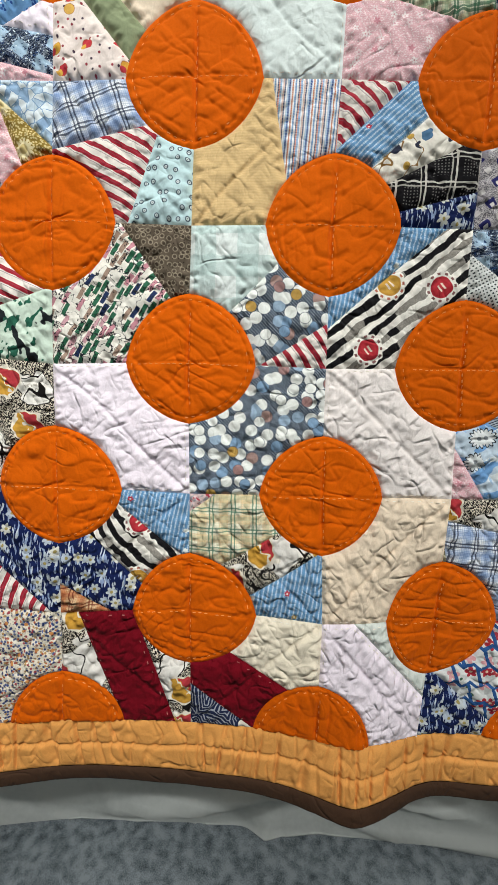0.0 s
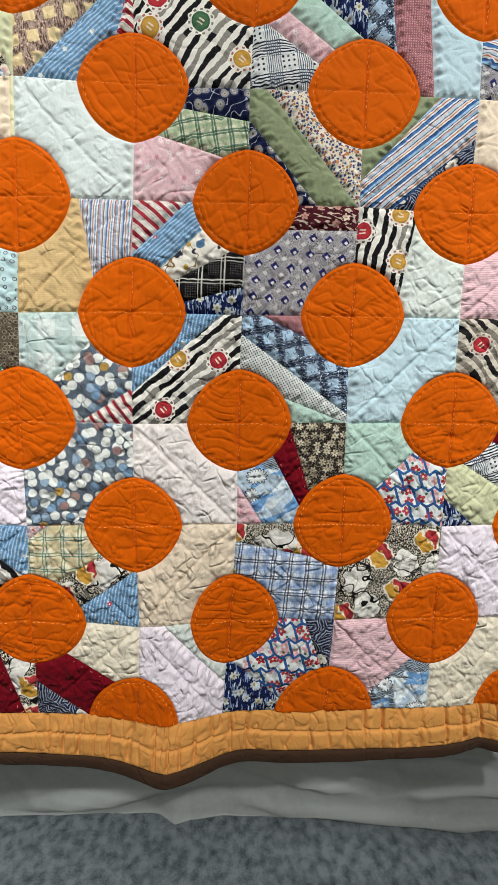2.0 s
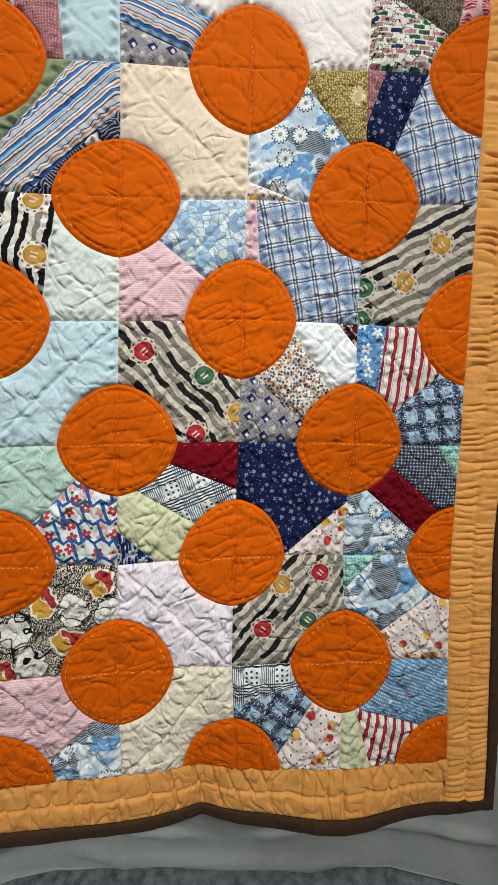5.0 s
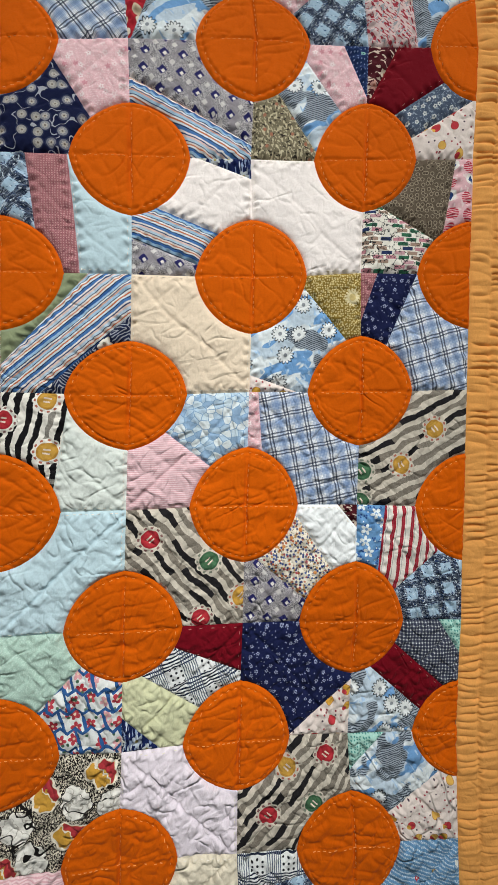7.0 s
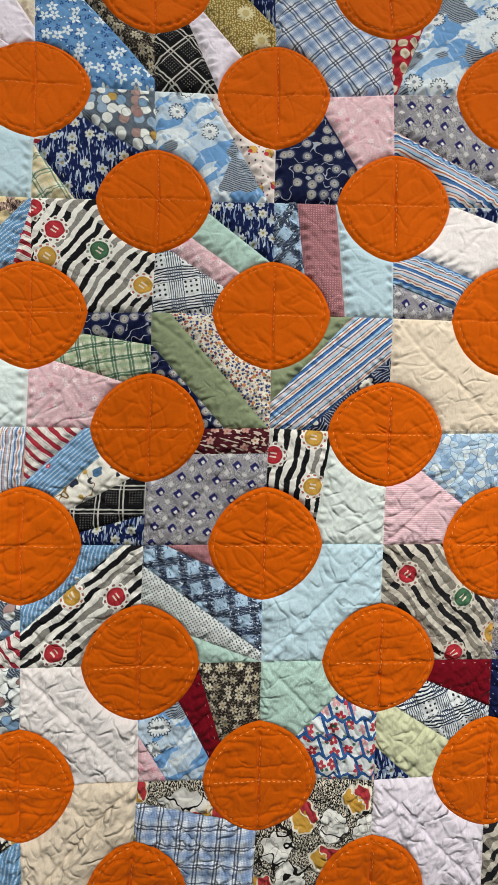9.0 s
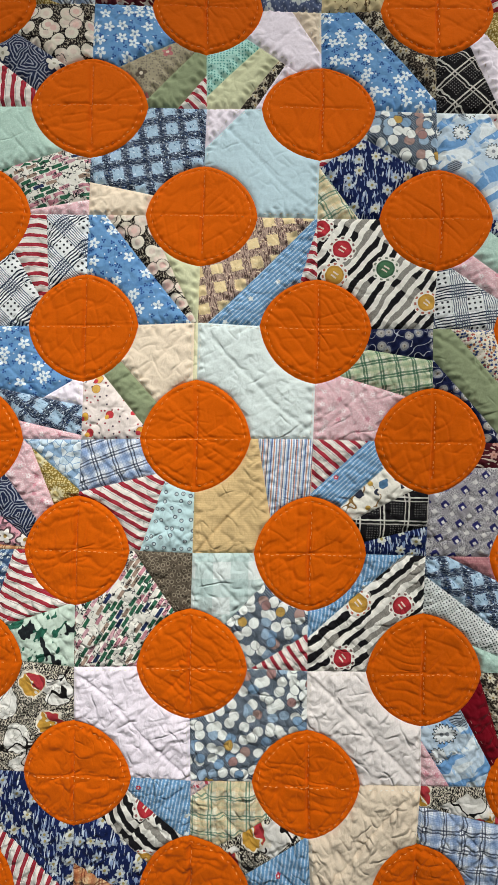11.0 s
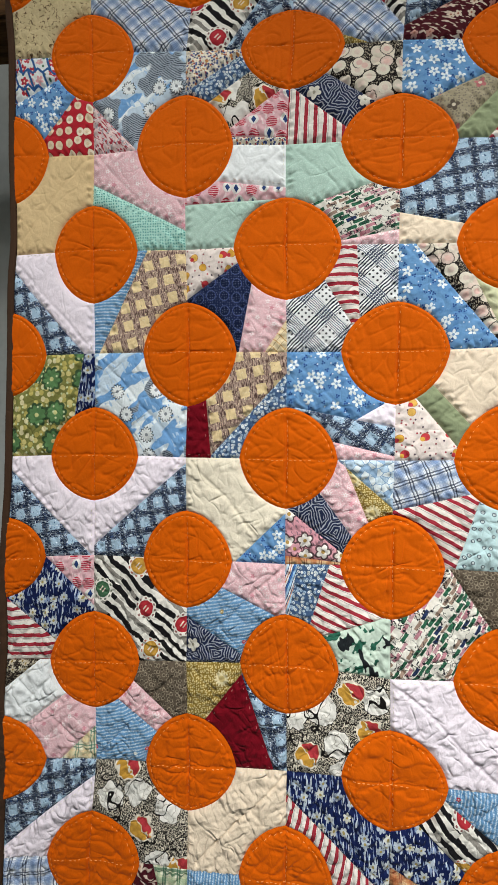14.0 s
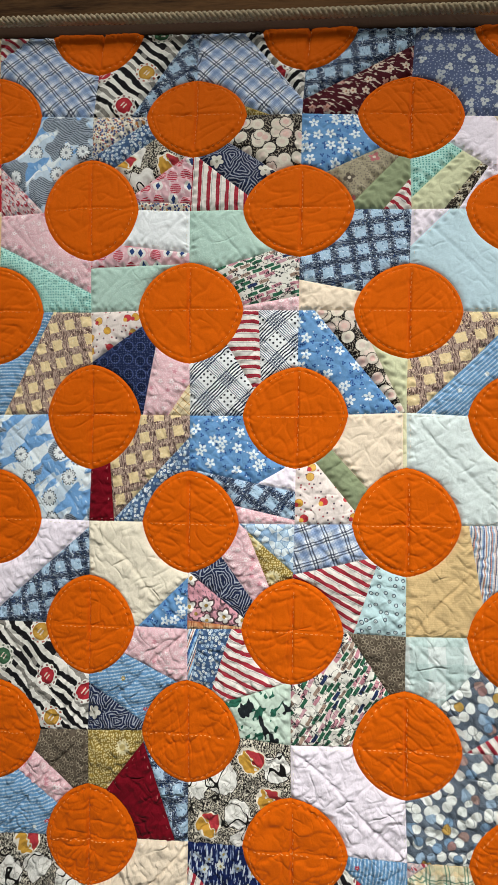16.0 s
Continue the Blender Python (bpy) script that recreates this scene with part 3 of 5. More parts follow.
c.lines(0.033, 0.0022, "C9C5BC", c.x, 0.95, 0.0).lines(0.033, 0.0016, "B5B1A8", c.x, 0.9, 0.15)
FAB["blackgrid"] = c.lines(0.034, 0.0022, "C9C5BC", c.y, 0.95, 0.0).lines(0.034, 0.0016, "B5B1A8", c.y, 0.9, 0.15).done()
c = Cloth("wave").over(1, "232B45")
wx, wy, wv = c.warped(0.012, 45)
e = c.nt.nodes.new("ShaderNodeTexVoronoi")
e.voronoi_dimensions, e.feature = "2D", "DISTANCE_TO_EDGE"
c.put(e.inputs["Vector"], wv)
e.inputs["Scale"].default_value = 1 / 0.031
f = c.m("FRACT", c.m("ADD", c.m("MULTIPLY", e.outputs["Distance"], 7.5), 0.2))
FAB["wave"] = c.over(c.m("LESS_THAN", f, 0.36), "9498A2").flowers(0.060, 0.0110, 5, "D6D1C4", "9C9684", 0.8, 0.5, "232B45", 0.0, 0.2, 0.4).done()
c = Cloth("pinkball").over(1, "E0B4BA").speckle(200, 0.4, "EAD2D2", 0.5)
dx, dy, r, p1, p2 = c.cells(0.0225, 0.4)
ball = c.m("MULTIPLY", c.step(0.0088, r), c.m("LESS_THAN", p2, 0.62))
c.over(c.m("MULTIPLY", ball, c.m("LESS_THAN", c.m("FRACT", c.m("MULTIPLY", dy, 1 / 0.0032)), 0.6)), "B8394A")
star = c.m("MULTIPLY", c.step(0.0080, r), c.m("GREATER_THAN", p2, 0.62))
c.over(star, "E9E6E0")
FAB["pinkball"] = c.over(c.m("MULTIPLY", star, c.m("LESS_THAN", c.m("ADD", c.m("ABSOLUTE", dx), c.m("ABSOLUTE", c.m("MULTIPLY", dy, 0.6))), 0.0040)), "2E4576").done()
c = Cloth("reddot").over(1, "B02833")
FAB["reddot"] = c.dots(0.0190, 0.0068, ["E0CFB6", "D8C4A8", "E6D8C2"], 0.4, 0.97, "8F1C28", 0.0, 0.1).dots(0.0190, 0.0028, "CBB697", 0.4).done()
c = Cloth("pinkleaf").over(1, "D8C0BE").speckle(300, 0.45, "A23C48", 0.3, 45)
FAB["pinkleaf"] = c.speckle(300, 0.40, "9FA0A4", 0.35, -40).done()
c = Cloth("greengold").over(1, "7C7C44").dots(0.0105, 0.0044, ["C8BC7C", "B7AA60", "D6CDA0"], 0.8, 0.85)
FAB["greengold"] = c.flowers(0.050, 0.0165, 9, "5A8052", "C9C88A", 0.5, 0.9, "3C5438", 0.0, 0.22, 0.25).dots(0.0095, 0.0018, "C9D2A6", 0.6, 0.5, None, 0.1).done()
c = Cloth("mintdot").over(1, "AFDACE")
FAB["mintdot"] = c.dots(0.0044, 0.0012, "4C948C", 0.3, 0.9).done()
c = Cloth("bluecalico").over(1, "465F82")
FAB["bluecalico"] = c.dots(0.0052, 0.0021, ["C6D3DA", "9FB6CB", "DCE2E0"], 0.85, 0.9).dots(0.0052, 0.0006, "2C3E66", 0.85).done()
c = Cloth("triangles").over(1, "B9D0E2")
n = c.nt.nodes.new("ShaderNodeTexVoronoi")
n.voronoi_dimensions, n.feature, n.distance = "2D", "F1", "MANHATTAN"
c.put(n.inputs["Vector"], c.uv)
n.inputs["Scale"].default_value = 95.0
cs = c.nt.nodes.new("ShaderNodeSeparateColor")
c.put(cs.inputs[0], n.outputs["Color"])
c.over(1.0, c.mix(1.0, "B9D0E2", c.ramp(cs.outputs[0], [(0, "B4CCE0"), (0.3, "E0E9EC"), (0.6, "C9DBE6"), (0.8, "96B4D2")]), "MIX"))
e = c.nt.nodes.new("ShaderNodeTexVoronoi")
e.voronoi_dimensions, e.feature = "2D", "DISTANCE_TO_EDGE"
c.put(e.inputs["Vector"], c.uv)
e.inputs["Scale"].default_value = 95.0
FAB["triangles"] = c.over(c.m("LESS_THAN", e.outputs["Distance"], 0.05), "86A6C6").done()
c = Cloth("bird").over(1, "E6E1D4")
c.over(c.m("LESS_THAN", c.m("ABSOLUTE", c.m("SUBTRACT", c.noise(34, 1, 0.5, c.xyz(c.y, c.x, 2.1)), 0.5)), 0.010), "8A6A40")
c.blotch(40, 0.38, "4E7090", 0.006).blotch(46, 0.345, "2D3140", 0.005)
FAB["bird"] = c.dots(0.030, 0.0036, ["C6A04E", "8FA47C"], 0.9, 0.5).done()
c = Cloth("greenleaf").over(1, "C8D9C9").blotch(44, 0.41, "2E6350", 0.006, 1.6, 50).blotch(40, 0.375, "23272A", 0.005, 0.6, 20)
FAB["greenleaf"] = c.blotch(22, 0.31, "B79E8C", 0.01, 1.4, 40).done()
c = Cloth("pinkflower").over(1, "CB929C").speckle(300, 0.42, "8E6E78", 0.5, 30)
FAB["pinkflower"] = c.flowers(0.027, 0.0112, 5, ["E8E2DA", "DFA6B0", "EDE8E0"], "A8884A", 0.75, 0.95, "5A4448", 0.0, 0.26, 0.4).done()
c = Cloth("twig").over(1, "C9B78E")
d = c.m("ABSOLUTE", c.m("SUBTRACT", c.noise(62, 2), 0.5))
c.over(c.m("MULTIPLY", c.m("LESS_THAN", d, 0.016), c.step(0.5, c.noise(90, 1), 0.03)), "5E4A34")
FAB["twig"] = c.dots(0.014, 0.0012, "7A5F40", 0.95, 0.6).done()
c = Cloth("greyfl").over(1, "A2987F").dots(0.0042, 0.0013, "857B6B", 0.8, 0.8)
FAB["greyfl"] = c.flowers(0.034, 0.0088, 4, ["5E544A", "B06A6C"], "D2C6B0", 0.8, 0.6, None, 0.0, 0.3, 0.5).done()
c = Cloth("greyleaf").over(1, "55607E").dots(0.0055, 0.0010, "9AA2B4", 0.7)
FAB["greyleaf"] = c.flowers(0.019, 0.0072, 3, ["BFC3C2", "A9AFB4"], "737C94", 0.8, 0.85, None, 0.0, 0.2, 0.6).done()
c = Cloth("navygrey").over(1, "4E5A6E").speckle(260, 0.42, "8592A2", 1.0)
FAB["navygrey"] = c.flowers(0.013, 0.0034, 5, "C9CDCC", "4E5A6E", 0.8, 0.7).done()
c = Cloth("gingham").over(1, "C9CDD2")
c.lines(0.0048, 0.0031, "252C44", c.x, 0.82)
FAB["gingham"] = c.lines(0.0048, 0.0031, "252C44", c.y, 0.82).done()
c = Cloth("goldline").over(1, "DDCBA6")
c.lines(0.011, 0.0012, "B8863E", c.x, 0.9)
FAB["goldline"] = c.lines(0.009, 0.0010, "8E7A58", c.y, 0.8).done()

KIND = {}
for word, names in {
    "plain_patch": "aqua aquagrey ice lilac cream ecru tan offwhite white sage lime crimson mint lemon",
    "striped_patch": "tanstripe pinkstripe redstripe zebra zebragrey blueline stripe stripefine " + " ".join(BUTTONS),
    "plaid_patch": "plaid plaidgreen plaidgold orangeplaid aquacheck goldplaid bluesq gingham goldline check blackgrid",
    "dotted_patch": "pebbles ring reddot mintdot bluecalico dotted navyring navytiny mauve pinkball fruit",
}.items():
    for k in names.split():
        KIND[k] = word
WORDS = {
    "aqua": "pale aqua cotton", "ice": "pale blue cotton", "lilac": "pale lilac cotton", "cream": "cream cotton", "ecru": "beige cotton", "tan": "tan cotton",
    "sage": "sage green cotton", "crimson": "dark red cotton", "mint": "mint green cotton", "zebra": "black and white striped button print",
    "zebragrey": "grey striped button print", "redstripe": "red and white striped cotton", "plaid": "blue and white plaid cotton", "cloud": "blue print with white daisies",
    "navyfl": "navy floral print", "navydot": "navy print with tiny flowers", "pebbles": "grey print with white, blue and ochre dots", "shells": "cream and pink shell print",
    "bwfruit": "black and white print with red fruit", "bluefl": "blue floral print", "blueline": "blue fine-striped print", "goldplaid": "brown print with tan squares",
    "bluesq": "navy print with pale blue squares", "pink": "pink floral cotton", "stripe": "blue and orange striped cotton", "offwhite": "off-white cotton",
    "greenbrick": "white print with green and pink dashes", "bluezig": "white print with blue zigzags and red flowers",
}

for k in BUTTONS:
    WORDS[k] = "grey striped button print" if BUTTONS[k][0] == "zebragrey" else WORDS["zebra"]
for k in FRUITS:
    WORDS[k] = WORDS["bwfruit"]

# ---------------------------------------------------------------- the quilt's surface
COLS, ROWS_N = 12, 10
U0, V0 = 0.06, 0.05          # trimmed edges at the side and top
BLOCK = 0.165
TAB = np.random.RandomState(7).rand(256, 256)


def vnoise(x, y, seed=0):
    """Smooth value noise, -1 to 1."""
    x, y = np.asarray(x) + seed * 17.3, np.asarray(y) + seed * 9.7
    i, j = np.floor(x).astype(int), np.floor(y).astype(int)
    fx, fy = x - i, y - j
    fx, fy = fx * fx * (3 - 2 * fx), fy * fy * (3 - 2 * fy)
    a, b = TAB[i % 256, j % 256], TAB[(i + 1) % 256, j % 256]
    d, e = TAB[i % 256, (j + 1) % 256], TAB[(i + 1) % 256, (j + 1) % 256]
    return 2 * ((a * (1 - fx) + b * fx) * (1 - fy) + (d * (1 - fx) + e * fx) * fy) - 1


BEND_X = [0.001, -0.0111, -0.0008, 0.0174, 0.0028, -0.0164, 1.0212, -0.0495, -0.0348, 0.0176, 0.0023, 0.0107, 0.014, -0.0113, 0.0165, -0.0512, 0.0092, 0.0441, 0.0049, -0.0263, 0.0043]
BEND_Z = [1.4734, -0.8153, 0.0087, 0.0015, -0.0152, 0.0335, 0.0034, 0.0159, -0.0159, -0.0019, -0.0025, 0.0013, 0.0043, 0.0109, -0.0107, 0.0016, -0.0114, 0.0204, -0.0098, -0.0213, 0.0016]

# where the hand-sewn seams wander from that, a letter a millimetre from m, corner by corner
DRIFT_X = [
    "qeujsnmjhhijk",
    "riinokifjfhhh",
    "onihqqnimmvrp",
    "pkkipnkqjnlji",
    "moqmolokkoogi",
    "kommmnnnmnnlm",
    "foplimlkjnnmp",
    "gqnmhkojnnnor",
    "muplhoqnonkgk",
    "ohmgfozfmljom",
    "hjnrcuzagqqcm",
]
DRIFT_Z = [
    "eginptqrtutna",
    "stnlohfmgpmia",
    "lhqlnlmkgpsol",
    "mnkonnlmnlmlp",
    "klmkltmpolhpo",
    "mniijopnphkjn",
    "lpljolpnonpmg",
    "llotgmilmnnlj",
    "orqrojlmoipno",
    "jskkapcokpksp",
    "vlfdlrrrmlflk",
]
WANDER_X = np.array([[ord(k) - 109 for k in row] for row in DRIFT_X]) / 1000
WANDER_Z = np.array([[ord(k) - 109 for k in row] for row in DRIFT_Z]) / 1000


def lattice(cu, cv):
    """Where block coordinates (columns, rows downwards) lie on the hanging, slightly stretched quilt: x and z."""
    # outside the outer seams the cloth goes on straight
    iu, iv = np.clip(cu, 0, 12), np.clip(cv, 0, 10)
    u, v = (iu - 6) / 6, (iv - 5) / 5
    x, z, k = 0.0, 0.0, 0
    for i in range(6):
        for j in range(6 - i):
            t = u**i * v**j
            x, z, k = x + BEND_X[k] * t, z + BEND_Z[k] * t, k + 1
    a, b = np.minimum(np.floor(iu).astype(int), 11), np.minimum(np.floor(iv).astype(int), 9)
    f, g = iu - a, iv - b
    for table, sign in ((WANDER_X, 0), (WANDER_Z, 1)):
        w = (table[b, a] * (1 - f) + table[b, a + 1] * f) * (1 - g) + (table[b + 1, a] * (1 - f) + table[b + 1, a + 1] * f) * g
        if sign:
            z = z + w
        else:
            x = x + w
    # the last row hangs longer where the cloth is slack, and the cut edge wanders
    z = z - (0.005 + 0.015 * np.clip((0.6 - x) / 0.5, 0, 1)) * np.clip(iv - 9, 0, 1)
    z = z + (0.004 + 0.012 * np.clip((3 - iu) / 3, 0, 1)) * np.clip(1 - iv, 0, 1)
    x = x + 0.004 * vnoise(cv * 1.7, 0 * cv, 81) * np.clip(1 - cu, 0, 1)
    return x + (cu - iu) * 0.163, z - (cv - iv) * 0.163


def drape(x, z):
    """How far the hanging cloth stands forward: slow waves, and folds that grow towards the hem."""
    low = np.clip((1.02 - z) / 0.36, 0, 1.35) ** 2
    f = 0.027 * np.exp(-(np.abs(x - 0.055) / 0.080) ** 1.5) - 0.006 * np.exp(-((x - 0.17) / 0.05) ** 2)
    f = f - 0.015 * np.exp(-(np.abs(x - 0.592) / 0.05) ** 1.3) + 0.016 * np.exp(-((x - 0.80) / 0.09) ** 2)
    f = f + 0.010 * np.sin(x * 9.0 + 0.4) * np.clip((-0.12 - x) / 0.25, 0, 1) - 0.008
    return low * f + 0.0012 * vnoise(x * 5, z * 5, 1) + 0.0008 * vnoise(x * 14, z * 14, 2) - 0.001


def creases(x, z, degrees, seed, across=62.0, along=20.0):
    """Soft hills with narrow valleys between them, running one way: 0 in the valleys, 1 on the hills."""
    c, q = math.cos(radians(degrees)), math.sin(radians(degrees))
    a, b = x * c + z * q, -x * q + z * c
    a, b = a + 0.007 * vnoise(x * 30, z * 30, seed + 1), b + 0.007 * vnoise(x * 30, z * 30, seed + 2)
    n = vnoise(a * along, b * across, seed)
    return 1 - np.exp(-(n / 0.17) ** 2)


def crinkle(x, z, degrees, seed):
    """Gathers between the quilting lines."""
    slack = 0.22 + 0.88 * np.clip((1.82 - z) / 0.75, 0, 1)     # tauter towards the top
    some = 0.62 + 0.5 * vnoise(x * 17, z * 17, seed + 3)
    fine = 0.0016 * creases(x, z, degrees, seed, 105.0, 22.0) + 0.0012 * creases(x, z, degrees + 70, seed + 5, 95.0, 30.0) - 0.0014
    return slack * (some * fine + 0.0007 * vnoise(x * 120, z * 120, seed + 9) + 0.0008 * vnoise(x * 34, z * 34, seed + 4))


def groove(d, width=0.0035):
    return np.exp(-(d / width) ** 2)


# how far each hand-cut disc reaches east, north, west and south, letter by letter, row by row
CUTS = [
    "qprp hptz opgz qprp qprp qprp qprp",
    "mkss rapk taqo qprp qprp qprp",
    "ofrs szxw tkxq odyo lrsv qkqx qpir",
    "tnlx vpwx rntp mmtp slqu ovkl",
    "lirc urpy pnus okqu qpus tsrs qnso",
    "sosm rrlp ovrp lqrm plxq qprp",
    "rcrb oqmp nrpq tuot stnq mxqr qnno",
    "uooq xuln twlm tvrp strg jwvo",
    "rkrc tulh tvoi oqom utnk mvrj qlee",
    "zqmp ntnp wthm oshm supu hrtq",
    "qprp qprp rqqp tqsp pwsp ixpp qprp",
]


def disc_edge(c, r, th):
    """The radius of a disc, in blocks, towards an angle."""
    e = np.array([0.400 + 0.005 * (ord(k) - 97) for k in CUTS[r].split()[c // 2]])
    k = (th / (math.pi / 2)) % 4
    i = np.floor(k).astype(int) % 4
    f = k - np.floor(k)
    s = f * f * (3 - 2 * f)
    base = e[i] * (1 - s) + e[(i + 1) % 4] * s
    # each quarter is a slightly flat arc, so that the disc comes to soft points on the seams
    return base - 0.027 * np.abs(np.sin(2 * th)) ** 0.8


def is_disc(c, r):
    return (c + r) % 2 == 0


def put_mesh(name, pts, faces, uv, mat, parent, smooth=True):
    me = bpy.data.meshes.new(name)
    me.from_pydata([tuple(p) for p in pts], [], faces)
    lay = me.uv_layers.new(name="UVMap")
    idx = np.empty(len(me.loops), dtype=np.int32)
    me.loops.foreach_get("vertex_index", idx)
    lay.data.foreach_set("uv", np.asarray(uv, dtype=np.float32)[idx].ravel())
    if smooth:
        me.polygons.foreach_set("use_smooth", np.ones(len(me.polygons), dtype=bool))
    me.materials.append(mat)
    me.update()
    ob = new(name, me)
    if parent is not None:
        ob.parent = parent
    return ob


def part(name, bm, mat, parent=None, label="", smooth=False):
    me = bpy.data.meshes.new(name)
    bm.to_mesh(me)
    bm.free()
    for p in me.polygons:
        p.use_smooth = smooth
    me.materials.append(mat)
    ob = new(name, me)
    if parent is not None:
        ob.parent = parent
    return tagged(ob, label) if label else ob


def side_point(code):
    """'T30' -> a point on the block's outline; y downwards."""
    s, q = code[0], int(code[1:]) / 100
    return {"T": (q, 0.0), "B": (q, 1.0), "L": (0.0, q), "R": (1.0, q)}[s]


def cut_poly(poly, p, q, keep_sign):
    """The part of a convex polygon on one side of the line p-q."""
    def side(a):
        return keep_sign * ((q[0] - p[0]) * (a[1] - p[1]) - (q[1] - p[1]) * (a[0] - p[0]))
    out = []
    for a, b in zip(poly, poly[1:] + poly[:1]):
        sa, sb = side(a), side(b)
        if sa >= 0:
            out.append(a)
        if sa * sb < 0:
            t = sa / (sa - sb)
            out.append((a[0] + t * (b[0] - a[0]), a[1] + t * (b[1] - a[1])))
    return out


def read_block(text):
    """'base; T30B50w other; ...' -> [(cloth, turn, polygon)]. Each cut takes one side off what is left."""
    bits = [b.strip() for b in text.split(";")]
    left = [(0.0, 0.0), (1.0, 0.0), (1.0, 1.0), (0.0, 1.0)]
    got = []
    for b in bits[1:]:
        code, cloth = b.split()
        nums = [k for k in range(len(code)) if code[k] in "TBLR"]
        p, q, way = side_point(code[:nums[1]]), side_point(code[nums[1]:-1]), code[-1]
        far = {"w": (-5, 0.5), "e": (6, 0.5), "n": (0.5, -5), "s": (0.5, 6)}[way]
        sg = (q[0] - p[0]) * (far[1] - p[1]) - (q[1] - p[1]) * (far[0] - p[0])
        sg = 1 if sg > 0 else -1
        piece = cut_poly(left, p, q, sg)
        left = cut_poly(left, p, q, -sg)
        if len(piece) > 2:
            got.append((cloth, piece))
    if len(left) > 2:
        got.append((bits[0], left))
    return got


STEP = 84
SEWN = "aqua aquagrey ice lilac cream ecru offwhite white crimson".split()    # cloths on which the seam stitches show


def patch_mesh(c, r, cloth, poly, quilt):
    """One sewn patch of a block: puffed between its seams, sunk under the orange discs."""
    name, turn = (cloth.split("@") + ["0"])[:2]
    poly = cut_poly(poly, (U0, 0), (U0, 1), -1) if c == 0 else poly
    poly = cut_poly(poly, (0, V0), (1, V0), 1) if r == 0 else poly
    if len(poly) < 3:
        return None
    area = sum(a[0] * b[1] - a[1] * b[0] for a, b in zip(poly, poly[1:] + poly[:1]))
    if abs(area) < 0.004:
        return None
    if area < 0:
        poly = poly[::-1]
    lines = []
    for a, b in zip(poly, poly[1:] + poly[:1]):
        ex, ey = b[0] - a[0], b[1] - a[1]
        ln = math.hypot(ex, ey)
        if ln > 1e-4:
            lines.append((a[0], a[1], -ey / ln, ex / ln))
    g = np.linspace(0, 1, STEP + 1)
    gu, gv = np.meshgrid(g, g)

    def inside(u, v):
        return np.min([(u - ax) * nx + (v - ay) * ny for ax, ay, nx, ny in lines], axis=0)

    d = inside(gu, gv)
    corners = [(0, 0), (1, 1)] if is_disc(c, r) else [(1, 0), (0, 1)]

    def disc_gap(u, v):
        best = None
        for du, dv in corners:
            th = np.arctan2(-(v - dv), u - du) % (2 * math.pi)
            gap = np.hypot(u - du, v - dv) - disc_edge(c + du, r + dv, th)
            best = gap if best is None else np.minimum(best, gap)
        return best

    hidden = disc_gap(gu, gv) < -0.07
    pu, pv, index, faces = [], [], {}, []

    def vert(u, v):
        key = (round(u, 5), round(v, 5))
        if key not in index:
            index[key] = len(pu)
            pu.append(u)
            pv.append(v)
        return index[key]

    ok = d >= -1e-6
    for i in range(STEP):
        for j in range(STEP):
            q = (ok[i, j], ok[i, j + 1], ok[i + 1, j + 1], ok[i + 1, j])
            if hidden[i, j] and hidden[i, j + 1] and hidden[i + 1, j + 1] and hidden[i + 1, j]:
                continue
            cell = [(g[j], g[i]), (g[j + 1], g[i]), (g[j + 1], g[i + 1]), (g[j], g[i + 1])]
            if all(q):
                faces.append([vert(*p) for p in cell])
            elif d[i:i + 2, j:j + 2].max() > -1.5 / STEP:
                for ax, ay, nx, ny in lines:
                    cell = clip_half(cell, ax, ay, nx, ny)
                    if len(cell) < 3:
                        break
                if len(cell) >= 3:
                    f = []
                    for p in cell:
                        k = vert(*p)
                        if k not in f:
                            f.append(k)
                    if len(f) >= 3:
                        faces.append(f)
    if not faces:
        return None
    def pucker(u, v):
        """The small gathers that the stitches pull along every seam."""
        q = np.array([(u - ax) * nx + (v - ay) * ny for ax, ay, nx, ny in lines])
        along = np.array([(u - ax) * ny - (v - ay) * nx for ax, ay, nx, ny in lines])
        k = np.argmin(q, axis=0)
        t, e = np.take_along_axis(along, k[None], 0)[0], np.min(q, axis=0) * BLOCK
        return 0.0018 * np.sin(t * 62 + 3 * vnoise(u * 9, v * 9, 60)) * np.exp(-((e - 0.006) / 0.005) ** 2)

    u, v = np.array(pu), np.array(pv)
    x, z = lattice(c + u, r + v)
    ds = np.minimum(np.maximum(inside(u, v), 0), np.maximum(disc_gap(u, v) + 0.005, 0)) * BLOCK
    lift = 0.0050 * (1 - np.exp(-ds / 0.0052))
    # running-stitch lines: along the block's free diagonal and across it
    t1 = (u + v - 1) if is_disc(c, r) else (u - v)
    t2 = (u - v) if is_disc(c, r) else (u + v - 1)
    t1 = t1 + 0.035 * vnoise(u * 3 + c, v * 3 + r, 70)
    q1 = np.abs(t1) * BLOCK * 0.7
    q2 = np.abs((t2 / 0.28 + 0.5) % 1 - 0.5) * 0.28 * BLOCK * 0.7 + 0.006 * np.abs(vnoise(u * 4 + c, v * 4 + r, 71))
    taut = 0.34 + 0.66 * np.clip((1.75 - z) / 0.6, 0, 1)
    lift = lift - taut * np.minimum(0.0034 * groove(q1, 0.0025) + 0.0018 * groove(q2, 0.0026), lift * 0.8)
    run = random.Random(c * 57 + r * 113)
    way, seed = (-45 if is_disc(c, r) else 45) + run.uniform(-35, 35), run.randint(20, 90)
    lift = lift + (crinkle(x, z, way, seed) + pucker(u, v)) * np.clip(ds / 0.005, 0.1, 1)
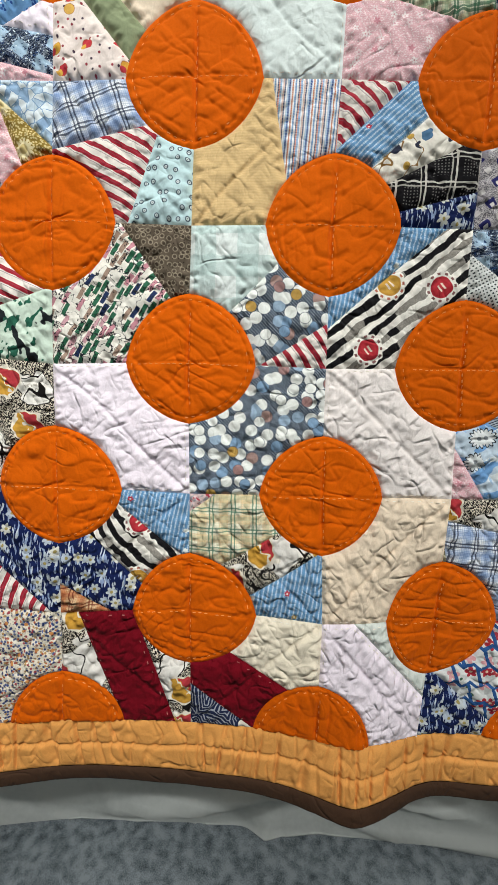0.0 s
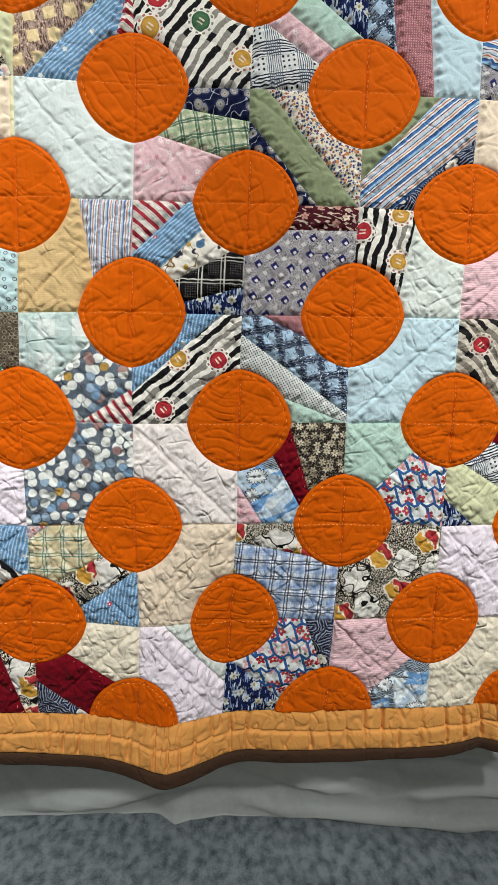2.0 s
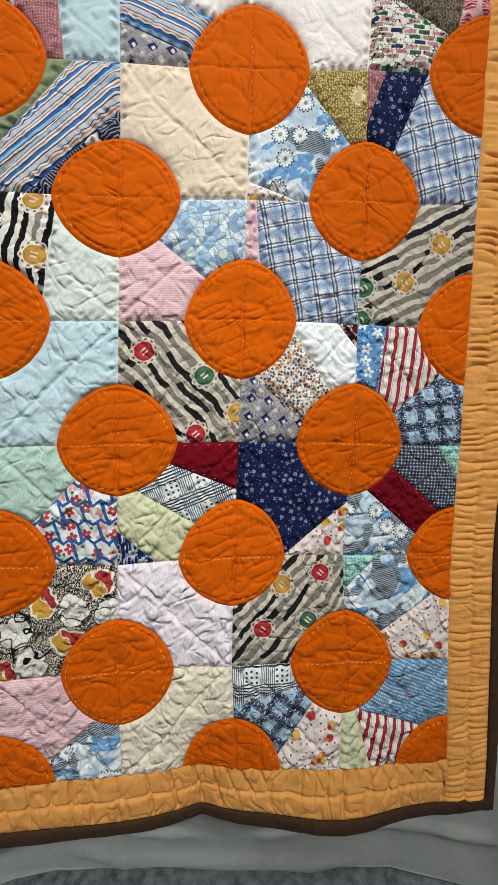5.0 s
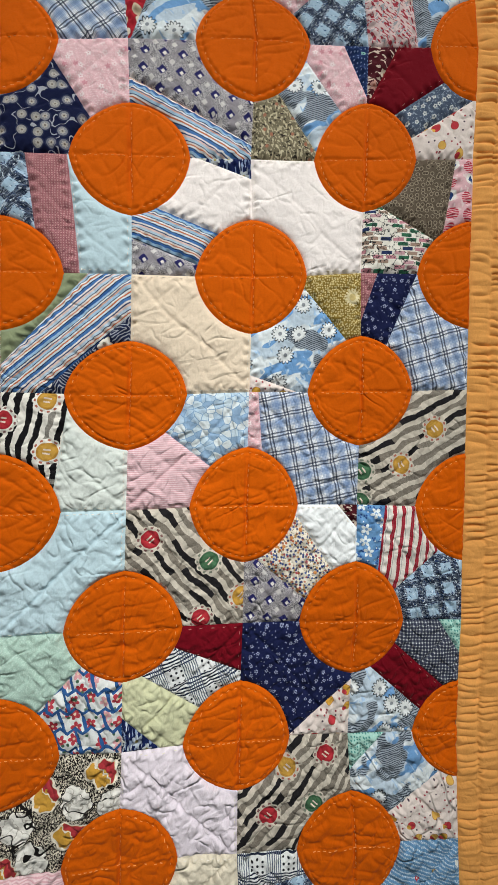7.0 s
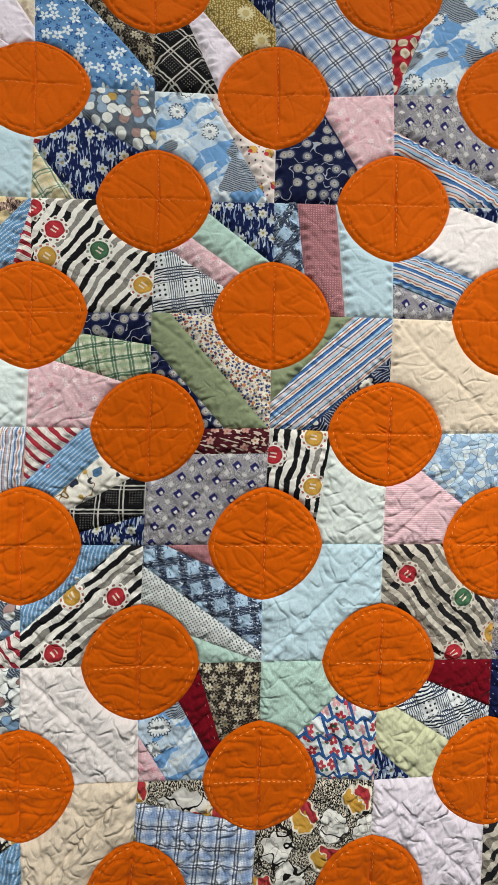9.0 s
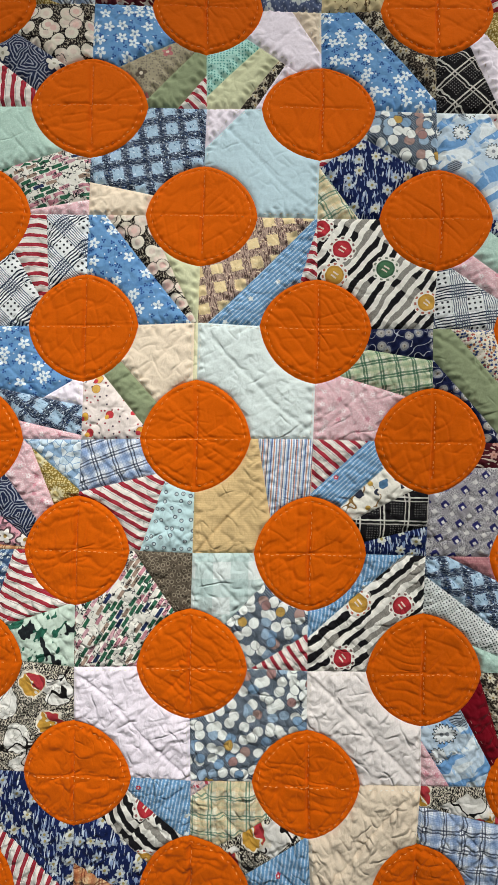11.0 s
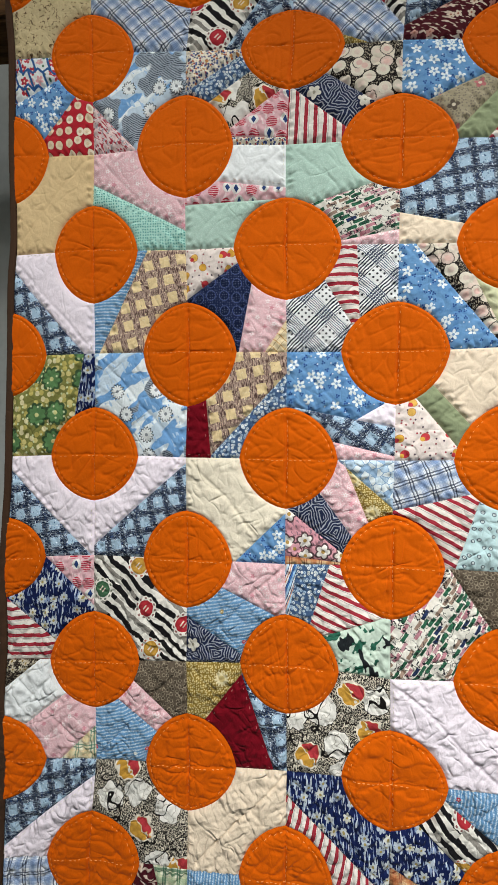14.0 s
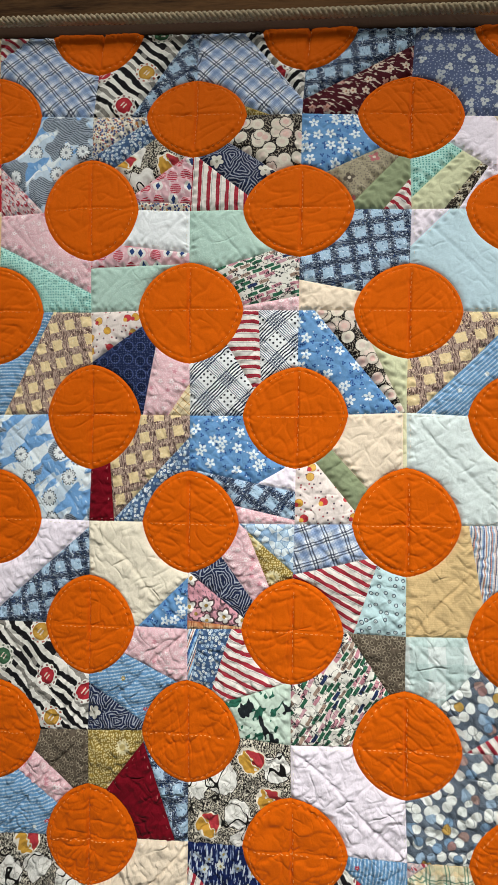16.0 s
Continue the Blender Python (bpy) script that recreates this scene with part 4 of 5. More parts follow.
    lift = lift - 0.005 * np.clip(-disc_gap(u, v) / 0.03, 0, 1)
    y = -(drape(x, z) + lift)
    a = radians(float(turn))
    rng = random.Random(c * 1009 + r * 37 + len(name) * 11 + int(poly[0][0] * 50))
    ox, oz = (0.0, 0.0) if name in BUTTONS or name in FRUITS else (rng.uniform(0, 3), rng.uniform(0, 3))
    uu, vv = u * BLOCK, -v * BLOCK
    uv = np.stack([uu * math.cos(a) + vv * math.sin(a) + ox, -uu * math.sin(a) + vv * math.cos(a) + oz], 1)
    ob = put_mesh(KIND.get(name, "floral_patch"), np.stack([x, y, z], 1), [f[::-1] for f in faces], uv, FAB[name], quilt)
    if name in WORDS:
        ob["label"] = WORDS[name]
    if name in SEWN:
        dash = []
        for (ax, ay, nx, ny), (p, q) in zip(lines, [(a, b) for a, b in zip(poly, poly[1:] + poly[:1]) if math.dist(a, b) > 1e-4]):
            ln = math.dist(p, q)
            for k in range(int(ln / 0.048)):
                s = (k + 0.5) * 0.048 / ln
                du, dv = (q[0] - p[0]) / ln, (q[1] - p[1]) / ln
                dash.append((p[0] + s * (q[0] - p[0]) + 0.024 * nx, p[1] + s * (q[1] - p[1]) + 0.024 * ny, du, dv))
        if dash:
            e = np.array(dash)
            free = (disc_gap(e[:, 0], e[:, 1]) > 0.02) & (inside(e[:, 0], e[:, 1]) > 0.015)
            dash = [k for k, f in zip(dash, free) if f]
        if dash:
            def on_patch(u, v, x, z):
                d = np.minimum(np.maximum(inside(u, v), 0), np.maximum(disc_gap(u, v) + 0.005, 0)) * BLOCK
                return 0.0050 * (1 - np.exp(-d / 0.0052)) + (crinkle(x, z, way, seed) + pucker(u, v)) * np.clip(d / 0.005, 0.1, 1)
            stitches("stitching", ob, c, r, dash[::2] if name == "crimson" else dash, THREAD_ROSE if name == "crimson" else THREAD_CREAM, on_patch)
    return ob


def clip_half(poly, ax, ay, nx, ny):
    out = []
    for a, b in zip(poly, poly[1:] + poly[:1]):
        sa = (a[0] - ax) * nx + (a[1] - ay) * ny
        sb = (b[0] - ax) * nx + (b[1] - ay) * ny
        if sa >= 0:
            out.append(a)
        if sa * sb < 0:
            t = sa / (sa - sb)
            out.append((a[0] + t * (b[0] - a[0]), a[1] + t * (b[1] - a[1])))
    return out


def disc_height(c, r, u, v, x, z):
    """The lift of an orange disc at block offsets u, v from its centre."""
    th = np.arctan2(-v, u) % (2 * math.pi)
    rho = np.hypot(u, v) / disc_edge(c, r, th)
    edge = np.clip((1 - rho) * 0.478 * BLOCK, 0, 1)
    lift = 0.0037 * (1 - np.exp(-edge / 0.0048)) + 0.0004
    cross = 0.0038 * groove(np.abs(u + 0.006 * vnoise(v * 9, c + r, 5)) * BLOCK, 0.0023) + 0.0011 * groove(np.abs(v + 0.006 * vnoise(u * 9, c + r, 6)) * BLOCK, 0.0020)
    ring = 0.0013 * groove(np.abs(edge - 0.0078), 0.0020)
    lift = lift - np.minimum(cross + ring, lift * 0.88)
    run = random.Random(c * 71 + r * 29)
    way = run.uniform(-14, 14) if r in (8, 9) else 90.0 if r == 10 else run.choice((15, -20, 35, -40, 75)) + run.uniform(-10, 10)
    wr = 0.0016 * creases(x, z, way, 3 + c + 3 * r, 88.0, 22.0) + 0.0013 * creases(x, z, way + 60, 9 + r, 80.0, 26.0) - 0.0018 + 0.0009 * vnoise(x * 45, z * 45, c + r)
    wr = wr * (0.60 + 0.65 * np.clip((2.0 - z) / 1.1, 0, 1))
    wr = wr + (0.0009 + 0.0006 * vnoise(x * 40, z * 40, 14)) * np.sin(th * 41 + 6 * vnoise(x * 26, z * 26, 4)) * np.exp(-((edge - 0.006) / 0.006) ** 2)
    return lift + wr * np.clip(edge / 0.006, 0.1, 1)


def orange_disc(c, r, quilt):
    nr, nt_ = 50, 168
    rr = np.concatenate([np.linspace(0, 0.80, nr - 13, endpoint=False), np.linspace(0.80, 1.0, 14)])[1:]
    th = np.linspace(0, 2 * math.pi, nt_, endpoint=False)
    ed = disc_edge(c, r, th)
    uu = [np.array([0.0])] + [k * ed * np.cos(th) for k in rr]
    vv = [np.array([0.0])] + [-k * ed * np.sin(th) for k in rr]
    u, v = np.concatenate(uu), np.concatenate(vv)
    lo_u, hi_u = (U0 if c == 0 else -9.0), (0.0 if c == COLS else 9.0)
    lo_v, hi_v = (V0 if r == 0 else -9.0), (0.0 if r == ROWS_N else 9.0)
    off = (u < lo_u - 1e-6) | (u > hi_u + 1e-6) | (v < lo_v - 1e-6) | (v > hi_v + 1e-6)
    u, v = np.clip(u, lo_u, hi_u), np.clip(v, lo_v, hi_v)
    x, z = lattice(c + u, r + v)
    y = -(drape(x, z) + disc_height(c, r, u, v, x, z))
    faces = []
    for k in range(nt_):
        faces.append([0, 1 + k, 1 + (k + 1) % nt_])
    for i in range(len(rr) - 1):
        for k in range(nt_):
            a, b = 1 + i * nt_ + k, 1 + i * nt_ + (k + 1) % nt_
            faces.append([a, a + nt_, b + nt_, b])
    faces = [f for f in faces if not all(off[q] for q in f)]
    used = sorted({q for f in faces for q in f})
    remap = {q: i for i, q in enumerate(used)}
    faces = [[remap[q] for q in f] for f in faces]
    pts, uv = np.stack([x, y, z], 1)[used], np.stack([u * BLOCK + c * 0.37, v * BLOCK + r * 0.53], 1)[used]
    ob = put_mesh("orange_disc", pts, faces, uv, FAB["orange"], quilt)
    tagged(ob, "orange cotton disc with running stitches")
    # running stitches: round the edge and along the two seams
    dash = []
    n = 46
    for k in range(n):
        t0 = (k + 0.25) / n * 2 * math.pi
        e0 = float(disc_edge(c, r, np.array([t0]))[0])
        rad = e0 - 0.048
        dash.append((rad * math.cos(t0), -rad * math.sin(t0), -math.sin(t0), -math.cos(t0)))
    for k in range(-9, 10):
        dash.append((k * 0.044, 0.012, 1.0, 0.0))
        dash.append((0.012, k * 0.044, 0.0, 1.0))
    dash = [q for q in dash if lo_u < q[0] < hi_u and lo_v < q[1] < hi_v and (q[2] * q[3] != 0 or math.hypot(q[0], q[1]) < 0.36)]
    stitches("stitching", ob, c, r, dash, THREAD_ORANGE, lambda u, v, x, z: disc_height(c, r, u, v, x, z))
    return ob


def stitches(name, parent, c, r, dash, mat, height):
    """Short threads lying on the cloth, as one mesh."""
    pts, faces = [], []
    hl, hw = 0.0112, 0.0024
    rng = random.Random(c * 13 + r * 101)
    q = np.array([(a + rng.uniform(-0.004, 0.004), b + rng.uniform(-0.004, 0.004), e, f) for a, b, e, f in dash if rng.random() < 0.86])
    if not len(q):
        return None
    cu, cv, du, dv = q.T
    quad = []
    for s, w in ((-1, -1), (1, -1), (1, 1), (-1, 1)):
        quad.append((cu + s * hl * du - w * hw * dv, cv + s * hl * dv + w * hw * du))
    mid = []
    for s in (-0.55, 0.55):
        mid.append((cu + s * hl * du, cv + s * hl * dv))
    cols = quad + mid
    for u, v in cols:
        x, z = lattice(c + u, r + v)
        h = height(u, v, x, z)
        pts.append((x, -(drape(x, z) + h), z))
    n = len(q)
    P = []
    for i in range(n):
        for k in range(4):
            P.append((pts[k][0][i], pts[k][1][i] - 0.0004, pts[k][2][i]))
        for k in (4, 5):
            P.append((pts[k][0][i], pts[k][1][i] - 0.0008, pts[k][2][i]))
        b = i * 6
        faces += [[b, b + 4, b + 3], [b, b + 1, b + 5, b + 4], [b + 1, b + 2, b + 5], [b + 3, b + 4, b + 5, b + 2]]
    return tagged(put_mesh(name, P, faces, np.zeros((len(P), 2)), mat, parent, False), kind="stuff")


def thread(name, colour):
    m = bpy.data.materials.new(name)
    m.use_nodes = True
    b = m.node_tree.nodes["Principled BSDF"]
    b.inputs["Base Color"].default_value = lin(colour)
    b.inputs["Roughness"].default_value = 0.7
    return m


THREAD_ORANGE = thread("thread_orange", "E89C50")
THREAD_ROSE = thread("thread_rose", "B5766E")
THREAD_CREAM = thread("thread_cream", "E9E1D2")

quilt = tagged(new("quilt"), "hand-stitched patchwork quilt with orange discs and printed scraps", "quilt")

# ---------------------------------------------------------------- the blocks, row by row from the top
SCRAPS = [
    ["twig", "plaid@40; T35L35w redstripe@-35", "zebra8@-38; T95B37e bluesq@20", "plaid@45; T37R85n zebra9@45; L70B70s ochre",
     "bluesq; L85R25s maroon", "greyleaf", "twig", "redstripe", "bluefl", "pink", "goldplaid", "calico"],
    ["bluefl; L50R05n bluezig; B25R20s reddot; B75R70e maroon", "cloud; L52B48s pinkleaf",
     "pinkball; T62L45n calico; T92L75n bluecalico; R38B25n bwfruit; L92R92s calico", "wave; L05R78n shells; L40B70s redstripe@90",
     "sage; L75R21n bluefl; B42R33n greyfl; B75R67s redstripe@-40", "lilac; T75R45e ecru; L02R80n lilac; L88T83w mintdot; B29T99w lime; B42R05w daisy",
     "bluefl; T28R89n daisy", "ochre; T15B53w blackgrid@45; T24B99w lilac; T72R33e navyfl", "plaid@35", "cloud; B02T43w reddot",
     "bluesq@45; L60T55w navytiny; B05R14w pink", "cloud; B45T40w pinkleaf"],
    ["tan", "pink; L32R82s mintdot", "mint; L32R43n white; L58R54n pinkball", "greenbrick@-35; L68R32n mint; B30R86s pink", "bluesq; L70R90s ecru",
     "ice; L37T34w lilac", "navyfl; L03R64n pebbles; L55T60w redstripe; L53B34s plaidgold@30", "cloud; T42B95e fruit", "pink; T31B87w navybranch",
     "stripe@-28; L33R88n greydiam", "pink; L13B62s speckle; T34R88s cloud; T78R45e navytiny", "fruit; L52T27w maroon; L77R11n crimson; B09R46n navygrey"],
    ["lilac; L10B88s bluesq", "goldplaid; T60B05w blueline", "pink; L49T76w fruit; T74B52w navyring; B78R70e goldline@50",
     "redstripe; T64B68e check@45; T16B75w check@45", "lime; T15B94w bluefl; T52B99w shells", "blueline@45; B08T98w goldplaid; B74R05e redstripe@-20",
     "zebra5@55", "check@10; T30R55e navyfl; L11R84n mint; L36B94n pink", "ice; T19B30w bluesq@45; T51B60w mauve",
     "greydiam; T55R17n navyfl; L34R76n offwhite; L70B80n stripe@-22", "offwhite", "greenbrick@-60; T84B68e pinkball; L32R90n brown"],
    ["greengold; T88B70e navyfl", "cloud", "bluecalico; T14B26w crimson; B24R20w goldplaid", "bluefl; L74R96s pink; L50R70s bluesq@45; B03R42s lilac",
     "sage; T97B96e lemon; T05B93e ecru; L21B64s fruit", "aqua", "pink; L11R28n navybranch; L36R67n plaidgreen@10", "sage; T15B99e calico; L27B62s navybranch",
     "stripe@42; L77T66w sage; B30R33s wave", "ecru", "cloud; T38R72e ochre; L85B42s fruit", "plaid@15; T15L40w mauve; T51B05w navydot"],
    ["lilac; L08B97s bluesq", "lilac; L90R06s bluesq", "cream; B50R52s bluefl", "pinkflower; T48R46e triangles; T53B95e ochre; T09B83e pink; L46B68n wave; L92B70s orangeplaid",
     "redstripe@-28; L48R23n plaid@20; T86B55e ring", "tanstripe; T53B72e stripefine@88", "navyfl; L48T47w redstripe@-40; L85T85w blueline@45; L91R35n bird; B10R74n blackgrid",
     "greydiam; L22R22n maroon", "aquagrey; T53B40w zebra4@82", "pinkstripe; L08R91n triangles", "plaid@12; T08B17w pink", "zebra3@28"],
    ["navyfl; T48R48e pinkball; L35B83s redstripe", "zebra7@-40", "blueline@10; L09R57n pink; L55B68s wave", "greenleaf; T12L70w stripe@70; T43B10w bluecalico; L82R45n redstripe@-22",
     "greenbrick; T50R72e brown", "pebbles; L93T88w aquacheck; B52R68s redstripe@-55", "zebra6@40; L72T82w blueline@80", "mint; T18R40n mauve; L17R92n bluesq; L60B99n dotted",
     "ice", "zebra1@-48", "greydiam; T82R20e maroon; T38R88e white; L38B78n calico", "bluesq; T26B16w bluefl; B05R19n redstripe@84"],
    ["pink; L33T42w daisy; L86R12n white; B64R66s plaidgold", "pink; T20R69e brown; L20R94s blueline@10", "crimson; L77T65w ochre; T52B87e bluesq",
     "bwfruit2", "lilac", "pebbles", "offwhite", "cloud; T47B77e daisy; T16B68e crimson; L60B24s pink", "bluezig; L97T94w mint",
     "lime; L00R41n crimson; L29R91n check@20; L72B32s navyfl", "navydot; B45R52s fruit", "cloud; T78R30e mintdot; T12R71e gingham; L28B89n crimson"],
    ["bluesq; L92R16s lilac", "bwfruit3", "ecru", "navyfl; L22B92s redstripe@75", "navyfl; T33R57e blueline@80; L11B86n zebra10@-48; L76B40s orangeplaid",
     "blueline@80; L15T20w pinkleaf; L75R09n plaidgold; B24R43n bwfruit", "ecru", "plaid@-3; L18R40n bwfruit; L40B15w speckle", "bwfruit1",
     "lilac", "zebra2@50", "cloud; T33L33w mintdot; L97R24s fruit"],
    ["plaid", "maroon; T66B92e plaidgreen; L45B35s cloud", "blueline@85; L50R50s mint", "calico", "crimson; T14B48w bwfruit; T57B88e bwfruit", "crimson; L15R74n cream; L64B50s wave", "lilac; T28R66e aquagrey",
     "bluezig; T72R70e wave; L40B72s navyfl", "pinkstripe; B20R25s cloud", "cream", "fruit; L38R10n check; B32T95w bluesq@45", "redstripe@80; L40R72n blueline@-20; L05B28w lime"],
]
for row, line in enumerate(SCRAPS):
    for col, text in enumerate(line):
        for cloth, poly in read_block(text):
            patch_mesh(col, row, cloth, poly, quilt)
for row in range(ROWS_N + 1):
    for col in range(COLS + 1):
        if is_disc(col, row):
            orange_disc(col, row, quilt)

# ---------------------------------------------------------------- borders, binding, back
BORDER, BORDER_LOW = 0.40, 0.45      # blocks


def strip(name, label, mat, u_list, v_list, lift):
    gu, gv = np.meshgrid(u_list, v_list)
    x, z = lattice(gu, gv)
    y = -(drape(x, z) + lift(gu, gv, x, z))
    n, m_ = gu.shape
    faces = [[i * m_ + j, (i + 1) * m_ + j, (i + 1) * m_ + j + 1, i * m_ + j + 1] for i in range(n - 1) for j in range(m_ - 1)]
    uv = np.stack([gu * BLOCK, gv * BLOCK], -1).reshape(-1, 2)
    return tagged(put_mesh(name, np.stack([x, y, z], -1).reshape(-1, 3), faces, uv, mat, quilt), label)


def right_lift(u, v, x, z):
    d = np.minimum(u - COLS, COLS + BORDER - u) * BLOCK
    near = np.clip(d / 0.006, 0.15, 1)
    l = 0.0036 * (1 - np.exp(-np.maximum(d, 0) / 0.005))
    l = l - 0.0026 * groove(np.abs(u - COLS - BORDER * 0.5) * BLOCK)
    half = np.floor((u - COLS) / BORDER * 2)
    k = v * 14.5 + 0.47 * half + 0.75 * vnoise(u * 2.2, v * 3.5 + half, 9) + 0.45 * vnoise(u * 5, v * 9, 8)
    valley = np.abs(np.sin(np.pi * k)) ** 0.6
    deep = np.clip(0.55 + 0.9 * vnoise(u * 4 + half, v * 11, 11), 0.12, 1)
    return l + (0.0042 * (valley - 1) * deep + 0.0010 * vnoise(u * 7, v * 30, 12)) * near


def bottom_lift(u, v, x, z):
    d = np.minimum(v - ROWS_N, ROWS_N + BORDER_LOW - v) * BLOCK
    l = 0.0036 * (1 - np.exp(-np.maximum(d, 0) / 0.005))
    l = l - 0.0042 * groove(np.abs(v - ROWS_N - BORDER_LOW * 0.5 + 0.02 * vnoise(u * 4, 0 * u, 27)) * BLOCK, 0.0028)
    edge = np.clip((ROWS_N + BORDER_LOW - v) * BLOCK / 0.008, 0, 1)
    l = l - 0.0062 * edge * groove(np.abs((u * 5.6 + 0.9 * vnoise(u * 2.3, v * 1.5, 9)) % 1 - 0.5) * BLOCK / 5.6, 0.0024) * np.clip(0.7 + 0.9 * vnoise(u * 3.1, v * 5, 19), 0, 1)
    g = vnoise(u * 13 + 0.8 * vnoise(u * 3, v * 6, 6), v * 3.4, 13)
    return l + (0.0026 * (1 - np.exp(-(g / 0.16) ** 2)) - 0.002 + 0.0008 * vnoise(u * 9, v * 8, 18)) * np.clip(d / 0.006, 0.15, 1)


strip("side_border", "light orange cotton border with gathered quilting", FAB["peach"], np.linspace(COLS, COLS + BORDER, 27), np.linspace(V0, ROWS_N + BORDER_LOW, 2000), right_lift)
strip("bottom_border", "light orange cotton border with quilted squares", FAB["peach"], np.linspace(U0, COLS, 1700), np.linspace(ROWS_N, ROWS_N + BORDER_LOW, 41), bottom_lift)


def binding(name, line, across, width):
    """A folded tape round an edge: line gives block coordinates along the edge, across the way outwards."""
    n = len(line)
    P, faces, uv = [], [], []
    prof = [(-0.04, 0.0016), (0.0, 0.0030), (0.35, 0.0034), (0.85, 0.0032), (0.98, 0.0020), (1.01, -0.001), (0.97, -0.005), (0.4, -0.007), (0.0, -0.006)]
    for i, (u, v) in enumerate(line):
        wob = 1 + 0.05 * float(vnoise(u * 3.1, v * 3.1, 21))
        for a, h in prof:
            uu, vv = u + across[0] * a * width * wob, v + across[1] * a * width * wob
            x, z = lattice(uu, vv)
            P.append((x, -(float(drape(x, z)) + h + 0.0005 * float(vnoise(u * 14, v * 14, 22))), z))
            uv.append(((u + v) * BLOCK, a * width * BLOCK))
    m_ = len(prof)
    for i in range(n - 1):
        for k in range(m_ - 1):
            faces.append([i * m_ + k, i * m_ + k + 1, (i + 1) * m_ + k + 1, (i + 1) * m_ + k])
    return tagged(put_mesh(name, P, faces, uv, FAB["brown_tape"], quilt), "dark brown cotton binding tape")


RIGHT, LOW = COLS + BORDER, ROWS_N + BORDER_LOW
binding("binding", [(u, LOW) for u in np.linspace(U0 - 0.07, RIGHT + 0.08, 400)], (0, 1), 0.13)
binding("binding", [(u, V0) for u in np.linspace(U0 - 0.08, RIGHT + 0.08, 300)], (0, -1), 0.13)
binding("binding", [(U0, v) for v in np.linspace(V0 - 0.12, LOW + 0.12, 300)], (-1, 0), 0.08)
binding("binding", [(RIGHT, v) for v in np.linspace(V0 - 0.12, LOW + 0.12, 300)], (1, 0), 0.09)

gu, gv = np.meshgrid(np.linspace(U0, RIGHT, 130), np.linspace(V0, LOW, 110))
bx, bz = lattice(gu, gv)
by = -(drape(bx, bz) - 0.006)
faces = [[i * 130 + j, i * 130 + j + 1, (i + 1) * 130 + j + 1, (i + 1) * 130 + j] for i in range(109) for j in range(129)]
tagged(put_mesh("backing", np.stack([bx, by, bz], -1).reshape(-1, 3), faces, np.stack([gu, gv], -1).reshape(-1, 2) * BLOCK, FAB["cream"], quilt), "plain cream cotton backing")

# ---------------------------------------------------------------- room


def surface(name, base, dark, scale, rough=0.8, bump=0.2, stretch=(1, 1, 1), mid=0.5, detail=5.0, dist=0.003, fine=0.45):
    m = bpy.data.materials.new(name)
    m.use_nodes = True
    nt = m.node_tree
    b = nt.nodes["Principled BSDF"]
    tc = nt.nodes.new("ShaderNodeTexCoord")
    mp = nt.nodes.new("ShaderNodeMapping")
    mp.inputs["Scale"].default_value = stretch
    nt.links.new(tc.outputs["Object"], mp.inputs[0])
    n1 = nt.nodes.new("ShaderNodeTexNoise")
    n1.inputs["Scale"].default_value = scale
    n1.inputs["Detail"].default_value = detail
    n2 = nt.nodes.new("ShaderNodeTexNoise")
    n2.inputs["Scale"].default_value = scale * 9
    n2.inputs["Detail"].default_value = 3
    for n in (n1, n2):
        nt.links.new(mp.outputs[0], n.inputs["Vector"])
    ad = nt.nodes.new("ShaderNodeMath")
    ad.operation = "MULTIPLY_ADD"
    nt.links.new(n2.outputs["Fac"], ad.inputs[0])
    ad.inputs[1].default_value = fine
    nt.links.new(n1.outputs["Fac"], ad.inputs[2])
    cr = nt.nodes.new("ShaderNodeValToRGB")
    cr.color_ramp.elements[0].position, cr.color_ramp.elements[0].color = mid + 0.02, lin(dark)
    cr.color_ramp.elements[1].position, cr.color_ramp.elements[1].color = mid + 0.42, lin(base)
    nt.links.new(ad.outputs[0], cr.inputs[0])
    nt.links.new(cr.outputs[0], b.inputs["Base Color"])
    b.inputs["Roughness"].default_value = rough
    bp = nt.nodes.new("ShaderNodeBump")
    bp.inputs["Strength"].default_value = bump
    bp.inputs["Distance"].default_value = dist
    nt.links.new(ad.outputs[0], bp.inputs["Height"])
    nt.links.new(bp.outputs[0], b.inputs["Normal"])
    return m


CARPET = surface("grey_carpet", "8E979C", "465056", 38, 0.95, 0.2, mid=0.565, detail=4.0, fine=0.65)
DRAPE = surface("grey_sheet", "ABAFAC", "9A9E9B", 7, 0.85, 0.15, mid=0.4)
WOOD = surface("dark_wood", "6A4B2E", "2A1B10", 5, 0.85, 0.3, (1, 8, 8), mid=0.45)
WOOD.node_tree.nodes["Principled BSDF"].inputs["Specular IOR Level"].default_value = 0.1
PAINT = surface("wall_paint", "C9C6BE", "BDB9B0", 3, 0.85, 0.1, mid=0.4)
ROPE = surface("rope_fibre", "CDBA98", "8E7A5A", 160, 0.9, 0.8, (1, 6, 1), mid=0.4)
BLACK = surface("black_plastic", "1C1D22", "111216", 40, 0.45, 0.2, mid=0.4)
WHITE = thread("white_print", "D8D8D4")


def box(x0, x1, y0, y1, z0, z1, bevel=0.0):
    bm = bmesh.new()
    bmesh.ops.create_cube(bm, size=1.0)
    for v in bm.verts:
        v.co = Vector((x0 + (v.co.x + 0.5) * (x1 - x0), y0 + (v.co.y + 0.5) * (y1 - y0), z0 + (v.co.z + 0.5) * (z1 - z0)))
    if bevel:
        bmesh.ops.bevel(bm, geom=bm.edges[:], offset=bevel, segments=2, affect="EDGES")
    return bm


